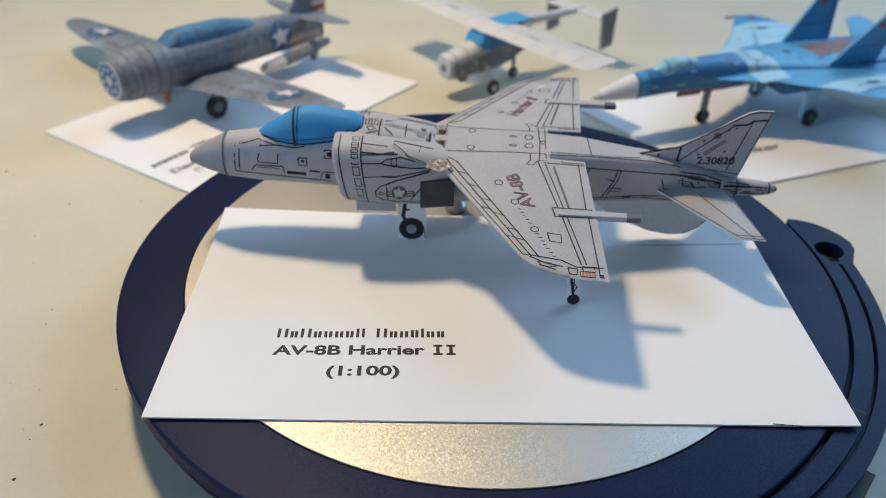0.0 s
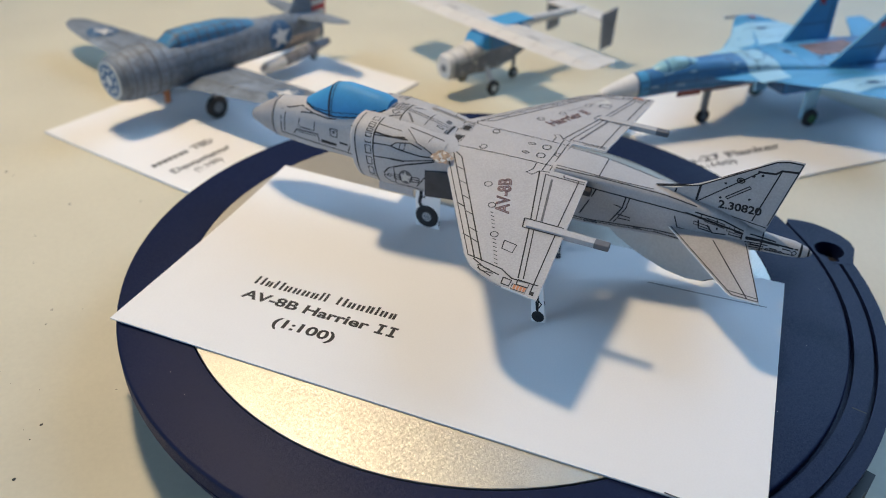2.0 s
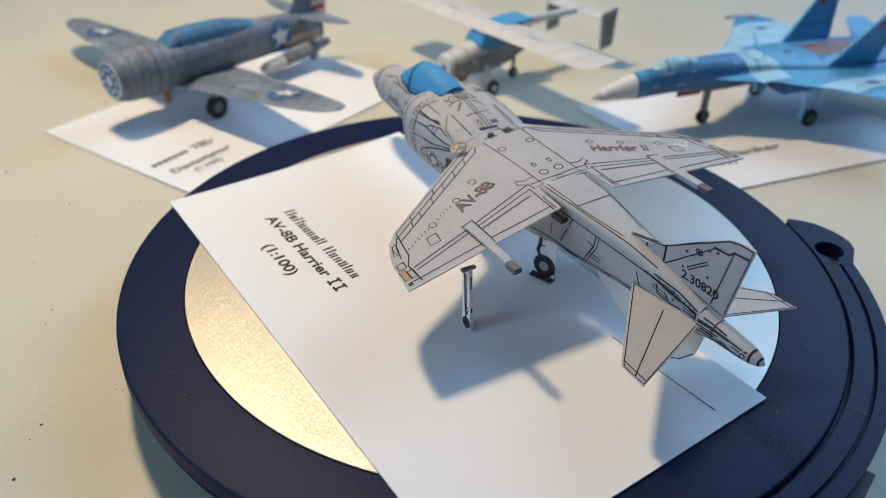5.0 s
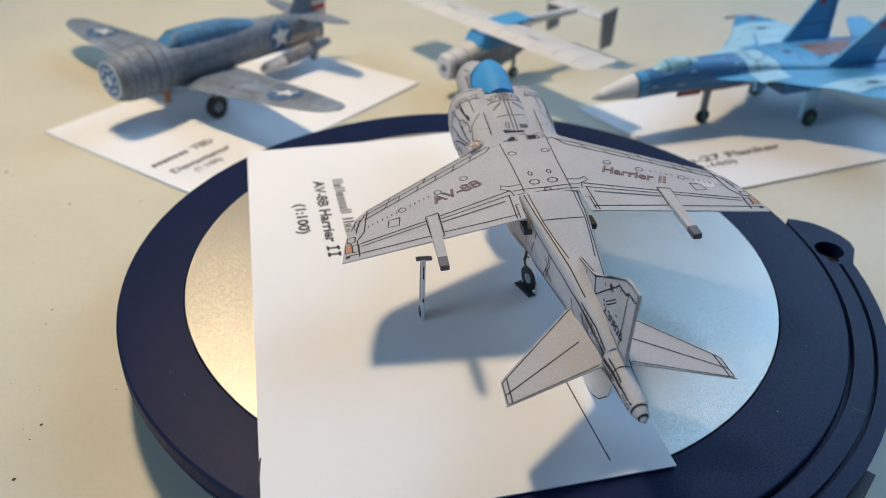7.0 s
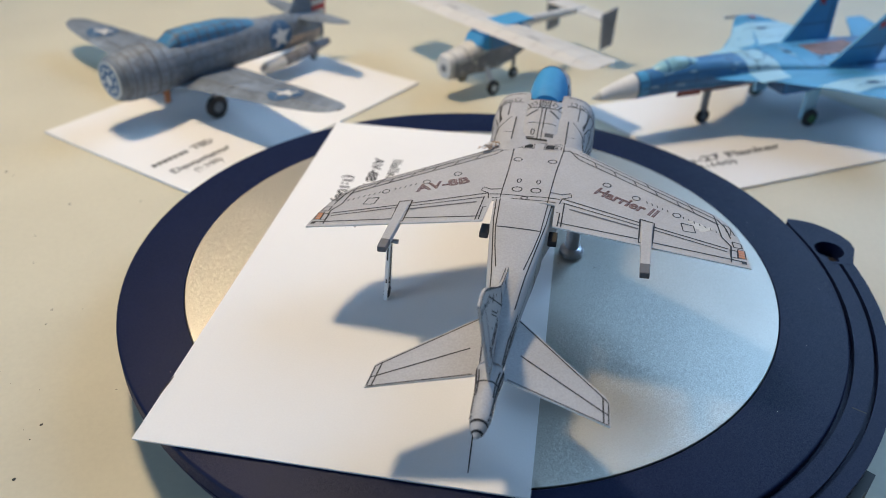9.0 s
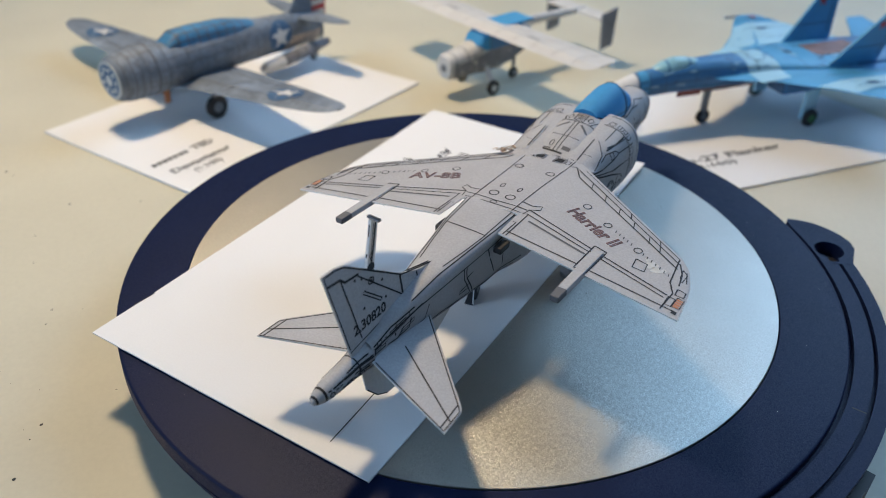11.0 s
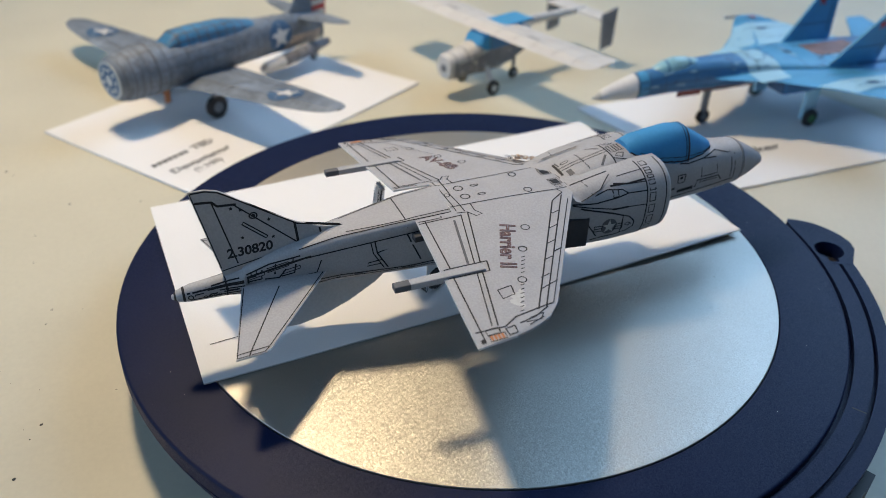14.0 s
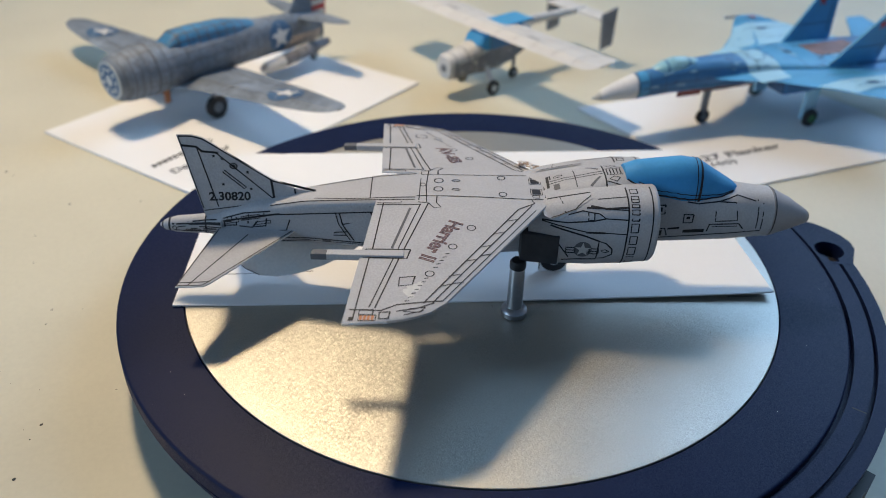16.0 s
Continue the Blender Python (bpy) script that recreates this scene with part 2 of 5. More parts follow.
# ---- the unseen room, added to enclose the table and bounce light ----
def room():
    def shell(name, boxes, mat, label):
        bm = bmesh.new()
        for b in boxes:
            box(bm, *b)
        return tagged(part(name, bm, mat, None), label, name.split("_")[0], kind="structure")

    x0, x1, y0, y1, z0, z1 = -1500, 970, -1300, 1350, -766, 2100
    shell("floor", [(x0, y0, z0 - 60, x1, y1, z0)], FLOOR, "plain brown floor under the table")
    shell("ceiling", [(x0, y0, z1, x1, y1, z1 + 60)], CEIL, "unseen added white ceiling that bounces light")
    shell("wall_west", [(x0 - 100, y0, z0, x0, -1160, z1), (x0 - 100, -340, z0, x0, y1, z1),
                        (x0 - 100, -1160, z0, x0, -340, 130), (x0 - 100, -1160, 1080, x0, -340, z1)], WALL,
          "unseen added pale blue wall with an opening for daylight fill")
    shell("wall_east", [(x1, y0, z0, x1 + 100, 400, z1), (x1, 1250, z0, x1 + 100, y1, z1),
                        (x1, 400, z0, x1 + 100, 1250, 400), (x1, 400, 1320, x1 + 100, 1250, z1)], WALL,
          "unseen added pale blue wall with an opening for daylight fill")
    shell("wall_south", [(x0 - 100, y0 - 100, z0, x1 + 100, y0, z1)], WALL, "unseen added pale blue wall that bounces light")
    shell("wall_north", [(x0 - 100, y1, z0, x1 + 100, y1 + 100, z1)], WALL, "unseen added pale blue wall that bounces light")



room()


def work_table():
    t = thing("table", "pale greenish beige laminate table with fine specks", "table")
    bm = soft_box(-700, -420, TABLE_Z - 30, 700, 560, TABLE_Z, 2.0)
    part("tabletop", bm, TABLE, t)
    for x in (-640, 640):
        for y in (-360, 500):
            part("leg", soft_box(x - 22, y - 22, -766, x + 22, y + 22, TABLE_Z - 30, 1.0), METAL_LEG, t)
    rnd = random.Random(4)
    bm = bmesh.new()
    spots = [(-82.5, -18), (-88, -62), (-95, -38), (-83, -20), (-104, 42), (-120, 8), (-98, -10), (-90, -52)]
    spots += [(rnd.uniform(-200, -78), rnd.uniform(-60, 60)) for _ in range(60)]
    spots += [(rnd.uniform(-150, 200), rnd.uniform(120, 260)) for _ in range(22)]
    for x, y in spots:
        if math.hypot(x, y) > 86:
            r = rnd.choice((0.1, 0.13, 0.16, 0.2, 0.28, 0.4))
            c = Vector((x, y, TABLE_Z + 0.03))
            vs = [bm.verts.new(c + Vector((r * rnd.uniform(0.6, 1.3) * math.cos(k), r * rnd.uniform(0.6, 1.3) * math.sin(k), 0)))
                  for k in (0, 1.05, 2.1, 3.14, 4.2, 5.2)]
            top = bm.verts.new(c + Vector((0, 0, r * 0.5)))
            for i in range(6):
                bm.faces.new((vs[i], vs[(i + 1) % 6], top))
    tagged(part("dust_specks", bm, DARK, None), "tiny dark specks of dirt scattered on the tabletop", "dirt", kind="stuff")


work_table()


# ---- the turntable ----
DISC_Z = -0.40
RING_R = 83.4


def turntable():
    t = thing("turntable", "round navy plastic display turntable with silver disc", "turntable")
    z = -0.55
    bm = bmesh.new()
    lathe(bm, [(69.25, z - 1.2), (69.25, z - 0.12), (69.4, z), (70.1, z), (82.8, z), (83.1, z - 0.05), (83.3, z - 0.2), (RING_R, z - 0.45),
               (RING_R, z - 1.2), (83.5, z - 3.6), (83.1, z - 3.9)], 160, cap=False)
    part("ring", bm, NAVY, t, "satin navy ring with fine sparkle", smooth=True)
    bm = bmesh.new()
    lathe(bm, [(82.4, z - 3.7), (82.4, z - 4.2), (83.3, z - 4.4), (83.2, z - 5.0), (81.8, z - 9), (79.6, TABLE_Z + 1.0), (79.0, TABLE_Z)], 160)
    part("housing", bm, NAVY, t, smooth=True)
    bm = bmesh.new()
    lathe(bm, [(69.5, z - 1.3), (69.5, z - 1.1)], 120)
    part("well", bm, BLACK, t)
    bm = bmesh.new()
    lathe(bm, [(69.0, DISC_Z - 1.0), (69.0, DISC_Z - 0.08), (68.9, DISC_Z)], 160)
    disc = part("disc", bm, SILVER, t, "sandblasted silver metal disc")
    rnd = random.Random(9)
    bm = bmesh.new()
    for _ in range(26):
        a, r, q = rnd.uniform(0, 6.28), 66 * math.sqrt(rnd.random()), rnd.uniform(0.07, 0.2)
        c = Vector((r * math.cos(a), r * math.sin(a), DISC_Z + 0.02))
        vs = [bm.verts.new(c + Vector((q * rnd.uniform(0.6, 1.3) * math.cos(k), q * rnd.uniform(0.6, 1.3) * math.sin(k), 0))) for k in (0, 1.2, 2.5, 3.7, 5)]
        top = bm.verts.new(c + Vector((0, 0, q * 0.5)))
        for i in range(5):
            bm.faces.new((vs[i], vs[(i + 1) % 5], top))
    tagged(part("dust", bm, DARK, disc), kind="stuff")
    bm = bmesh.new()
    for _ in range(22):
        a, r, q = rnd.uniform(-2.6, 0.4), rnd.uniform(71, 82), rnd.uniform(0.03, 0.09)
        c = Vector((r * math.cos(a), r * math.sin(a), z + 0.02))
        vs = [bm.verts.new(c + Vector((q * rnd.uniform(0.6, 1.3) * math.cos(k), q * rnd.uniform(0.6, 1.3) * math.sin(k), 0))) for k in (0, 1.2, 2.5, 3.7, 5)]
        top = bm.verts.new(c + Vector((0, 0, q * 0.5)))
        for i in range(5):
            bm.faces.new((vs[i], vs[(i + 1) % 5], top))
    tagged(part("dust", bm, PALEGREY, t), kind="stuff")
    # the flange beside the ring with its two grooves, and the lug with a keyhole
    zf = -1.0

    def sector(r0, r1, a0, a1, z0, z1, n=60):
        bm = bmesh.new()
        rows = []
        for i in range(n + 1):
            a = radians(a0 + (a1 - a0) * i / n)
            rows.append([bm.verts.new((r * math.cos(a), r * math.sin(a), zz)) for r, zz in ((r0, z0), (r0, z1), (r1, z1), (r1, z0))])
        for p, q in zip(rows, rows[1:]):
            for k in range(4):
                bm.faces.new((p[k], p[(k + 1) % 4], q[(k + 1) % 4], q[k]))
        bm.faces.new(rows[0])
        bm.faces.new(rows[-1][::-1])
        bmesh.ops.bevel(bm, geom=[e for e in bm.edges if len(e.link_faces) == 2 and e.calc_face_angle() > 1.2],
                        offset=0.18, segments=1, affect="EDGES")
        return bm

    part("flange", sector(83.3, 91.6, -82, 4.1, zf - 4.5, zf - 1.4), NAVY, t)
    part("flange_rim", sector(84.3, 88.0, -82, 4.1, zf - 1.6, zf), NAVY, t)
    part("flange_rim", sector(88.9, 91.8, -82, 4.1, zf - 1.6, zf), NAVY, t)
    bm = bmesh.new()
    strip(bm, plane_surf((0, 0, zf), (1, 0, 0), (0, 1, 0)), [(73.6, -43.2), (75.9, -44.6)], 0.35, 0.03)
    part("seam", bm, BLACK, t)
    part("foot", sector(90.2, 93.4, -44, -38, TABLE_Z, zf - 2.5, 8), BLACK, t)
    hole = []
    for i in range(72):
        a = math.radians(i * 5 + 0.5)
        tail = 1.5 if 50 <= i <= 56 else 0.0
        hole.append((87.6 + (3.5 + tail) * math.cos(a), 12.4 + (3.7 + tail) * math.sin(a)))
    outer = [(84.3 * math.cos(radians(a)), 84.3 * math.sin(radians(a))) for a in (4.15, 6, 8, 10, 12, 14, 16.8)]
    outer += [(81.0, 26.6), (84.0, 26.1), (87.7, 24.8), (90.6, 22.3), (92.8, 19.6), (94.2, 16.4), (94.2, 13.4), (93.2, 10.8),
              (92.2, 8.4), (91.56, 6.66)]
    cx, cy = 87.6, 12.2
    rim = []
    for hx, hy in hole:
        d = Vector((hx - cx, hy - cy)).normalized()
        best = None
        for (ax, ay), (bx, by) in zip(outer, outer[1:] + outer[:1]):
            ex, ey = bx - ax, by - ay
            det = d.x * -ey + d.y * ex
            if abs(det) > 1e-9:
                k = ((ax - cx) * -ey + (ay - cy) * ex) / det
                u = (d.x * (ay - cy) - d.y * (ax - cx)) / det
                if k > 0 and -1e-6 <= u <= 1 + 1e-6 and (best is None or k < best):
                    best = k
        rim.append((cx + d.x * best, cy + d.y * best))
    bm = bmesh.new()
    loops = [[bm.verts.new((x, y, z_)) for x, y in pts] for pts, z_ in ((hole, zf - 4.0), (hole, zf), (rim, zf), (rim, zf - 4.0))]
    for a, b in zip(loops, loops[1:] + loops[:1]):
        for i in range(len(hole)):
            j = (i + 1) % len(hole)
            bm.faces.new((a[i], a[j], b[j], b[i]))
    lug = part("lug", bm, NAVY, t)
    bm = bmesh.new()
    lathe(bm, [(4.6, zf - 4.6), (4.6, zf - 3.9)], 24, m=Matrix.Translation((87.6, 12.2, 0)))
    part("keyhole", bm, BLACK, lug)
    return t, disc


TURNTABLE, DISC = turntable()


# ---- the card on the turntable ----
def display_card():
    nl, nr, tr, tl = Vector((-57.4, 61.9)), Vector((14.7, 66.3)), Vector((21.1, -68.4)), Vector((-50.4, -72.0))

    def at(u, v):
        q = (tl.lerp(tr, u)).lerp(nl.lerp(nr, u), v)
        z = 0.9 * max(0.0, u + v - 1.35) ** 2 / 0.42 * 1.6 + 0.25 * max(0.0, v - 0.8) / 0.2 * (1 - u) + 0.35 * max(0.0, 0.1 - v) / 0.1 * abs(u - 0.5)
        return Vector((q.x, q.y, z))

    bm = bmesh.new()
    nu, nv = 14, 24
    grid = {}
    for i in range(nu + 1):
        for j in range(nv + 1):
            p = at(i / nu, j / nv)
            grid[i, j, 0], grid[i, j, 1] = bm.verts.new(p - Vector((0, 0, 0.34))), bm.verts.new(p)
    for i in range(nu):
        for j in range(nv):
            bm.faces.new([grid[a, b, 1] for a, b in ((i, j), (i + 1, j), (i + 1, j + 1), (i, j + 1))])
            bm.faces.new([grid[a, b, 0] for a, b in ((i, j), (i, j + 1), (i + 1, j + 1), (i + 1, j))])
    for i in range(nu):
        for j in (0, nv):
            bm.faces.new((grid[i, j, 0], grid[i + 1, j, 0], grid[i + 1, j, 1], grid[i, j, 1]))
    for j in range(nv):
        for i in (0, nu):
            bm.faces.new((grid[i, j, 0], grid[i, j + 1, 0], grid[i, j + 1, 1], grid[i, j, 1]))
    card = tagged(part("display_card", bm, CARD, None), "white card base with black printed caption on the turntable", "card")
    bm = bmesh.new()
    flat = plane_surf((0, 0, 0), (1, 0, 0), (0, 1, 0))
    lifted = lambda x, y: (Vector((x, y, 0.14 * max(0.0, (-54 - y) / 14))), Vector((0, 0, 1)))
    strip(bm, lifted, [(9.85, -65.6), (7.5, -39.3)], 0.22, 0.05)
    strip(bm, flat, [(-51.2, -61.0), (-51.0, -55.5)], 0.3, 0.04)
    strip(bm, flat, [(14.4, 65.0), (15.0, 56.0)], 0.18, 0.04)
    part("printed_linework", bm, INK, card)
    # caption: two words of the maker as bars, then the type and the scale
    turn = math.atan2(2.7, 37.4)
    along, up = Vector((math.sin(turn), -math.cos(turn), 0)), Vector((math.cos(turn), math.sin(turn), 0))

    def line(x, y):
        return plane_surf((x, y, 0), along, up)

    bm = bmesh.new()
    s = line(-33.4, 42.1)
    k = 0.0
    for w, h in ((2.2, 2.9), (1.5, 2.0), (2.2, 2.9), (1.6, 2.0), (1.7, 2.0), (1.7, 2.0), (1.6, 2.0), (0.6, 2.9), (0.6, 2.9), (0, 0),
                 (2.2, 2.9), (1.6, 2.0), (1.7, 2.0), (1.6, 2.4), (0.6, 2.9), (1.6, 2.0), (1.5, 2.0)):
        if w:
            for a in ((0.0, 0.66), (w - 0.66, w)) if w > 1 else ((0.0, 0.6),):
                patch(bm, s, [(k + a[0], 0), (k + a[1], 0), (k + a[1], h), (k + a[0], h)], 0.04)
        k += w + 0.58 if w else 1.9
    part("caption", bm, INK, card, "black bars of the maker's name")
    lettering("lettering", "AV-8B Harrier", card, line(-38.8, 41.9), INK, 31.2, 3.0, 0.04, bold=0.03)
    lettering("lettering", "(1:100)", card, line(-44.9, 29.9), INK, 14.6, 3.8, 0.04, bold=0.03)
    bm = bmesh.new()
    for a in (33.9, 36.6):
        for b in (0.2, 2.8):
            strip(bm, line(-38.8, 41.9), [(a - 0.95, b), (a + 0.95, b)], 0.62, 0.045)
        strip(bm, line(-38.8, 41.9), [(a, 0.2), (a, 2.8)], 0.72, 0.055)
    part("lettering", bm, INK, card, "black printed numeral two with serifs")
    return card


CARD_THING = display_card()


# ---- the paper jet ----
def wing_le(x):
    return float(np.interp(abs(x), (0, 7.5, 38.5, 41.0, 42.6, 43.6), (12.4, 12.0, -8.0, -10.6, -14.0, -18.0)))


def wing_te(x):
    return float(np.interp(abs(x), (0, 6.6, 7.0, 44.6), (-15.0, -15.0, -23.0, -25.6)))


def wing_z(x, y):
    le = wing_le(x)
    nose = max(0.0, 1 - (le - y) / 3.0)
    return 25.7 - 0.10 * max(0.0, abs(x) - 4.5) - 0.28 * nose * nose * min(1.0, max(0.0, (abs(x) - 6) / 3)) - 0.02 * max(0.0, -8 - y)


def wing_surf(x, y):
    p = Vector((x, y, wing_z(x, y)))
    n = Vector((wing_z(x - 0.3, y) - wing_z(x + 0.3, y), wing_z(x, y - 0.3) - wing_z(x, y + 0.3), 0.6)).normalized()
    return p, n


def jet():
    t = thing("paper_jet_model", "light grey paper jet model with blue canopy on a white card", "model plane")
    fus = Body([(61.2, 20.0, 4.75, 5.5, 2.2), (52, 20.2, 5.5, 6.2, 2.6), (44, 20.2, 5.9, 6.2, 2.9), (36, 20.6, 6.2, 6.8, 3.0),
                (29, 21.6, 6.3, 8.0, 2.8), (24, 21.2, 6.4, 7.9, 3.0), (16, 20.0, 6.7, 7.3, 3.3), (12.6, 19.0, 6.8, 7.1, 3.4), (11.0, 18.4, 6.9, 6.8, 3.4), (-5, 17.8, 7.1, 7.0, 3.6),
                (-12, 17.8, 7.3, 7.2, 5.0), (-15, 18.3, 7.3, 7.4, 6.5), (-23, 18.1, 7.0, 7.1, 6.0), (-39, 17.5, 4.8, 6.0, 3.6), (-50, 16.2, 3.3, 5.0, 2.8),
                (-57, 15.5, 2.5, 3.4, 2.4)], narrow=(-8, -18, 0.25))
    part("fuselage", fus.mesh(48), GREY, t, smooth=True)
    cone = Body([(70.9, 18.7, 1.0, 1.0, 2), (70.4, 18.75, 1.5, 1.5, 2), (66, 19.4, 3.45, 3.8, 2), (61.3, 20.0, 4.85, 5.6, 2.2)])
    part("nose_cone", cone.mesh(40), NOSE, t, smooth=True)
    boom = Body([(-57, 15.7, 2.5, 2.9, 2.2), (-60.5, 15.6, 2.0, 2.2, 2.2), (-67.2, 15.4, 1.75, 1.8, 2), (-69.6, 15.3, 1.2, 1.2, 2), (-70.9, 15.2, 0.35, 0.35, 2)])
    tail_boom = part("tail_boom", boom.mesh(32), GREY, t, smooth=True)

    # lines printed on the fuselage, given as (y, angle)
    bm = bmesh.new()
    ring = lambda y, a0=0, a1=360, w=0.26: strip(bm, fus, [(y, a0 + (a1 - a0) * i / 24) for i in range(25)], w)
    strip(bm, cone, [(61.6, 360 * i / 32) for i in range(33)], 0.28)
    strip(bm, cone, [(70.5, 360 * i / 24) for i in range(25)], 0.2)
    ring(24.6, 35, 145, 0.35)
    D = lambda pts, w=0.24, mat=0: strip(bm, fus.deck, pts, w, mat=mat)
    for x in (-0.45, 0.45):
        D([(x, 24.4), (x, 12.8)], 0.22)
    D([(-4.6, 18.6), (4.6, 18.6)], 0.2)
    D([(-4.6, 28.6), (-3.2, 24.8)], 0.3)
    D([(4.6, 28.6), (3.2, 24.8)], 0.3)
    for k in range(5):
        D([(-1.1, 28.0 - k * 0.7), (1.1, 28.0 - k * 0.7)], 0.26)
    D([(-1.3, 28.4), (-1.3, 24.9)], 0.2)
    D([(1.3, 28.4), (1.3, 24.9)], 0.2)
    for s in (1, -1):
        D([(s * 2.4, 27.6), (s * 3.4, 26.8), (s * 2.6, 25.4), (s * 1.9, 26.4), (s * 2.4, 27.6)], 0.26)
        D([(s * 5.4, 24.4), (s * 5.2, 12.8)], 0.28)
        D([(s * 6.1, 22.0), (s * 6.2, 12.8)], 0.2)
        D([(s * 1.5, 23.6), (s * 3.9, 21.4)], 0.55, 1)
    D(round_pts(-1.7, 15.2, 0.4, 0.9, 12) + [(-1.3, 15.2)], 0.2)
    D([(-4.9, 14.2), (-4.4, 13.6), (-1.2, 13.6)], 0.3)
    # not print: wide black line painted for the shade in the deck's slot
    D([(-4.7, 13.1), (2.0, 12.9)], 0.6)
    patch(bm, fus.deck, [(1.2, 15.2), (3.2, 15.2), (3.2, 14.0), (1.2, 14.0)], mat=1)
    # rear deck
    D([(-6.4, -24.6), (0, -24.6), (6.4, -24.6)], 0.26)
    for s in (1, -1):
        D([(s * 5.9, -15), (s * 5.4, -22), (s * 3.2, -38), (s * 2.4, -46)], 0.24)
        D([(s * 5.0, -15), (s * 4.5, -25), (s * 3.7, -30.5), (s * 2.6, -36.5)], 0.22)
    for s in (1, -1):
        fl = fus.flank(s)
        L = lambda pts, w=0.24, mat=0: strip(bm, fl, pts, w, mat=mat)
        B = lambda pts, mat=0: patch(bm, fl, pts, mat=mat)
        L([(57.4, 24.8), (57.8, 18.6)], 0.26)
        L([(58.6, 24.2), (58.9, 18.3)], 0.26)
        L([(52.5, 24.6), (48.0, 24.9), (48.4, 20.7), (53.2, 20.8), (52.5, 24.6)], 0.26)
        L([(56.9, 24.6), (52.9, 25.7), (48.9, 24.9), (44.3, 24.6), (41.9, 25.0)], 0.3)
        L([(43.5, 22.4), (41.4, 22.5), (41.5, 20.5), (43.4, 20.5), (43.5, 22.4)], 0.34)
        B([(42.8, 22.0), (42.0, 22.0), (42.0, 21.4), (42.8, 21.4)])
        L([(37.2, 24.6), (35.6, 24.6), (35.7, 22.7), (37.2, 22.7), (37.2, 24.6)], 0.34)
        B([(36.6, 24.2), (35.4, 24.2), (35.4, 23.2), (36.6, 23.2)])
        L([(54.9, 18.6), (53.7, 20.0), (47.3, 20.0), (47.0, 18.2)], 0.3)
        L([(53.4, 19.4), (47.9, 19.4)], 0.2)
        B([(46.4, 18.9), (41.8, 18.7), (41.8, 17.9), (46.4, 18.0)])
        B([(40.9, 19.5), (38.4, 19.3), (38.4, 18.8), (40.9, 19.0)])
        L([(38.5, 17.2), (37.8, 19.1), (35.0, 19.0)], 0.3)
        B([(37.3, 18.7), (36.2, 18.7), (36.2, 17.2), (37.3, 17.2)])
        L([(59.0, 17.9), (46.9, 17.3), (36.2, 16.6)], 0.3)
        L([(-15.0, 22.9), (-23.6, 22.2), (-45.1, 19.9), (-52.5, 18.2)], 0.32)
        L([(-31.2, 21.4), (-30.7, 18.4), (-28.4, 14.2)], 0.3)
        L([(-32.0, 21.2), (-31.5, 18.4), (-29.2, 14.2)], 0.24)
        L([(-18.0, 20.8), (-25.7, 20.0), (-30.6, 18.4)], 0.28)
        L([(-24.6, 22.2), (-23.5, 19.5), (-21.5, 15.0)], 0.32)
        L([(-18.6, 22.4), (-18.2, 14.0)], 0.3)
        L([(-29.8, 16.6), (-32.6, 16.2), (-32.8, 15.4), (-30.0, 15.6)], 0.26)
        L([(-12.0, 14.0), (-25.0, 13.6), (-38.1, 14.0), (-54.4, 13.0)], 0.36)
        L([(-14.0, 13.0), (-38.2, 13.2), (-46.5, 12.4)], 0.26)
        L([(-38.2, 13.4), (-46.5, 11.9), (-53.9, 12.6)], 0.34)
        L([(-42.0, 18.8), (-43.0, 16.0), (-46.0, 15.6), (-46.6, 14.2)], 0.26)
        L([(-45.5, 13.8), (-45.9, 12.2)], 0.3)
        L([(-44.0, 20.2), (-48.0, 19.4), (-56.6, 17.4)], 0.4)
        L([(-46.0, 20.6), (-52.0, 19.6), (-56.6, 18.0)], 0.3)
        L([(-51.0, 19.3), (-51.2, 17.2)], 0.34)
        L([(-53.6, 18.6), (-53.8, 16.6), (-56.6, 16.4)], 0.34)
        L([(-49.0, 18.0), (-50.4, 16.2), (-53.2, 16.4)], 0.34)
        B([(-22.5, 13.4), (-25.6, 13.4), (-25.6, 12.6), (-22.5, 12.6)], 1)
        B([(-33.6, 13.8), (-35.4, 13.8), (-35.4, 13.2), (-33.6, 13.2)], 1)
        fb = boom.flank(s)
        LB = lambda pts, w=0.26: strip(bm, fb, pts, w)
        LB([(-57.2, 17.0), (-68, 16.2)], 0.34)
        LB([(-57.2, 16.0), (-62, 15.9)], 0.26)
        LB([(-57.2, 14.9), (-67.5, 14.8)], 0.3)
        LB([(-62, 17.0), (-62, 14.6)], 0.34)
        LB([(-64.4, 16.8), (-64.4, 14.6)], 0.26)
        LB([(-58, 17.6), (-63.4, 16.9)], 0.3)
        LB([(-58.2, 15.5), (-60.2, 15.5), (-60.2, 14.2)], 0.34)
        LB([(-62.8, 16.4), (-64.2, 16.3)], 0.25)
        LB([(-62.4, 15.4), (-63.8, 15.4), (-63.8, 14.5)], 0.3)
        LB([(-57.4, 16.6), (-60.4, 16.5), (-60.4, 15.2)], 0.25)
        LB([(-61.0, 15.6), (-61.0, 14.4), (-59.0, 14.3)], 0.25)
        LB([(-65.6, 16.6), (-65.6, 14.5)], 0.34)
        L([(-47.0, 18.9), (-47.4, 16.8), (-50.0, 16.4)], 0.34)
        L([(-52.0, 15.2), (-56.6, 14.8)], 0.34)
        L([(-54.8, 17.6), (-56.4, 17.3), (-56.4, 16.0)], 0.4)
        strip(bm, fb, [(-64.9, 15.9), (-66.6, 15.8), (-66.6, 15.5)], 0.25)
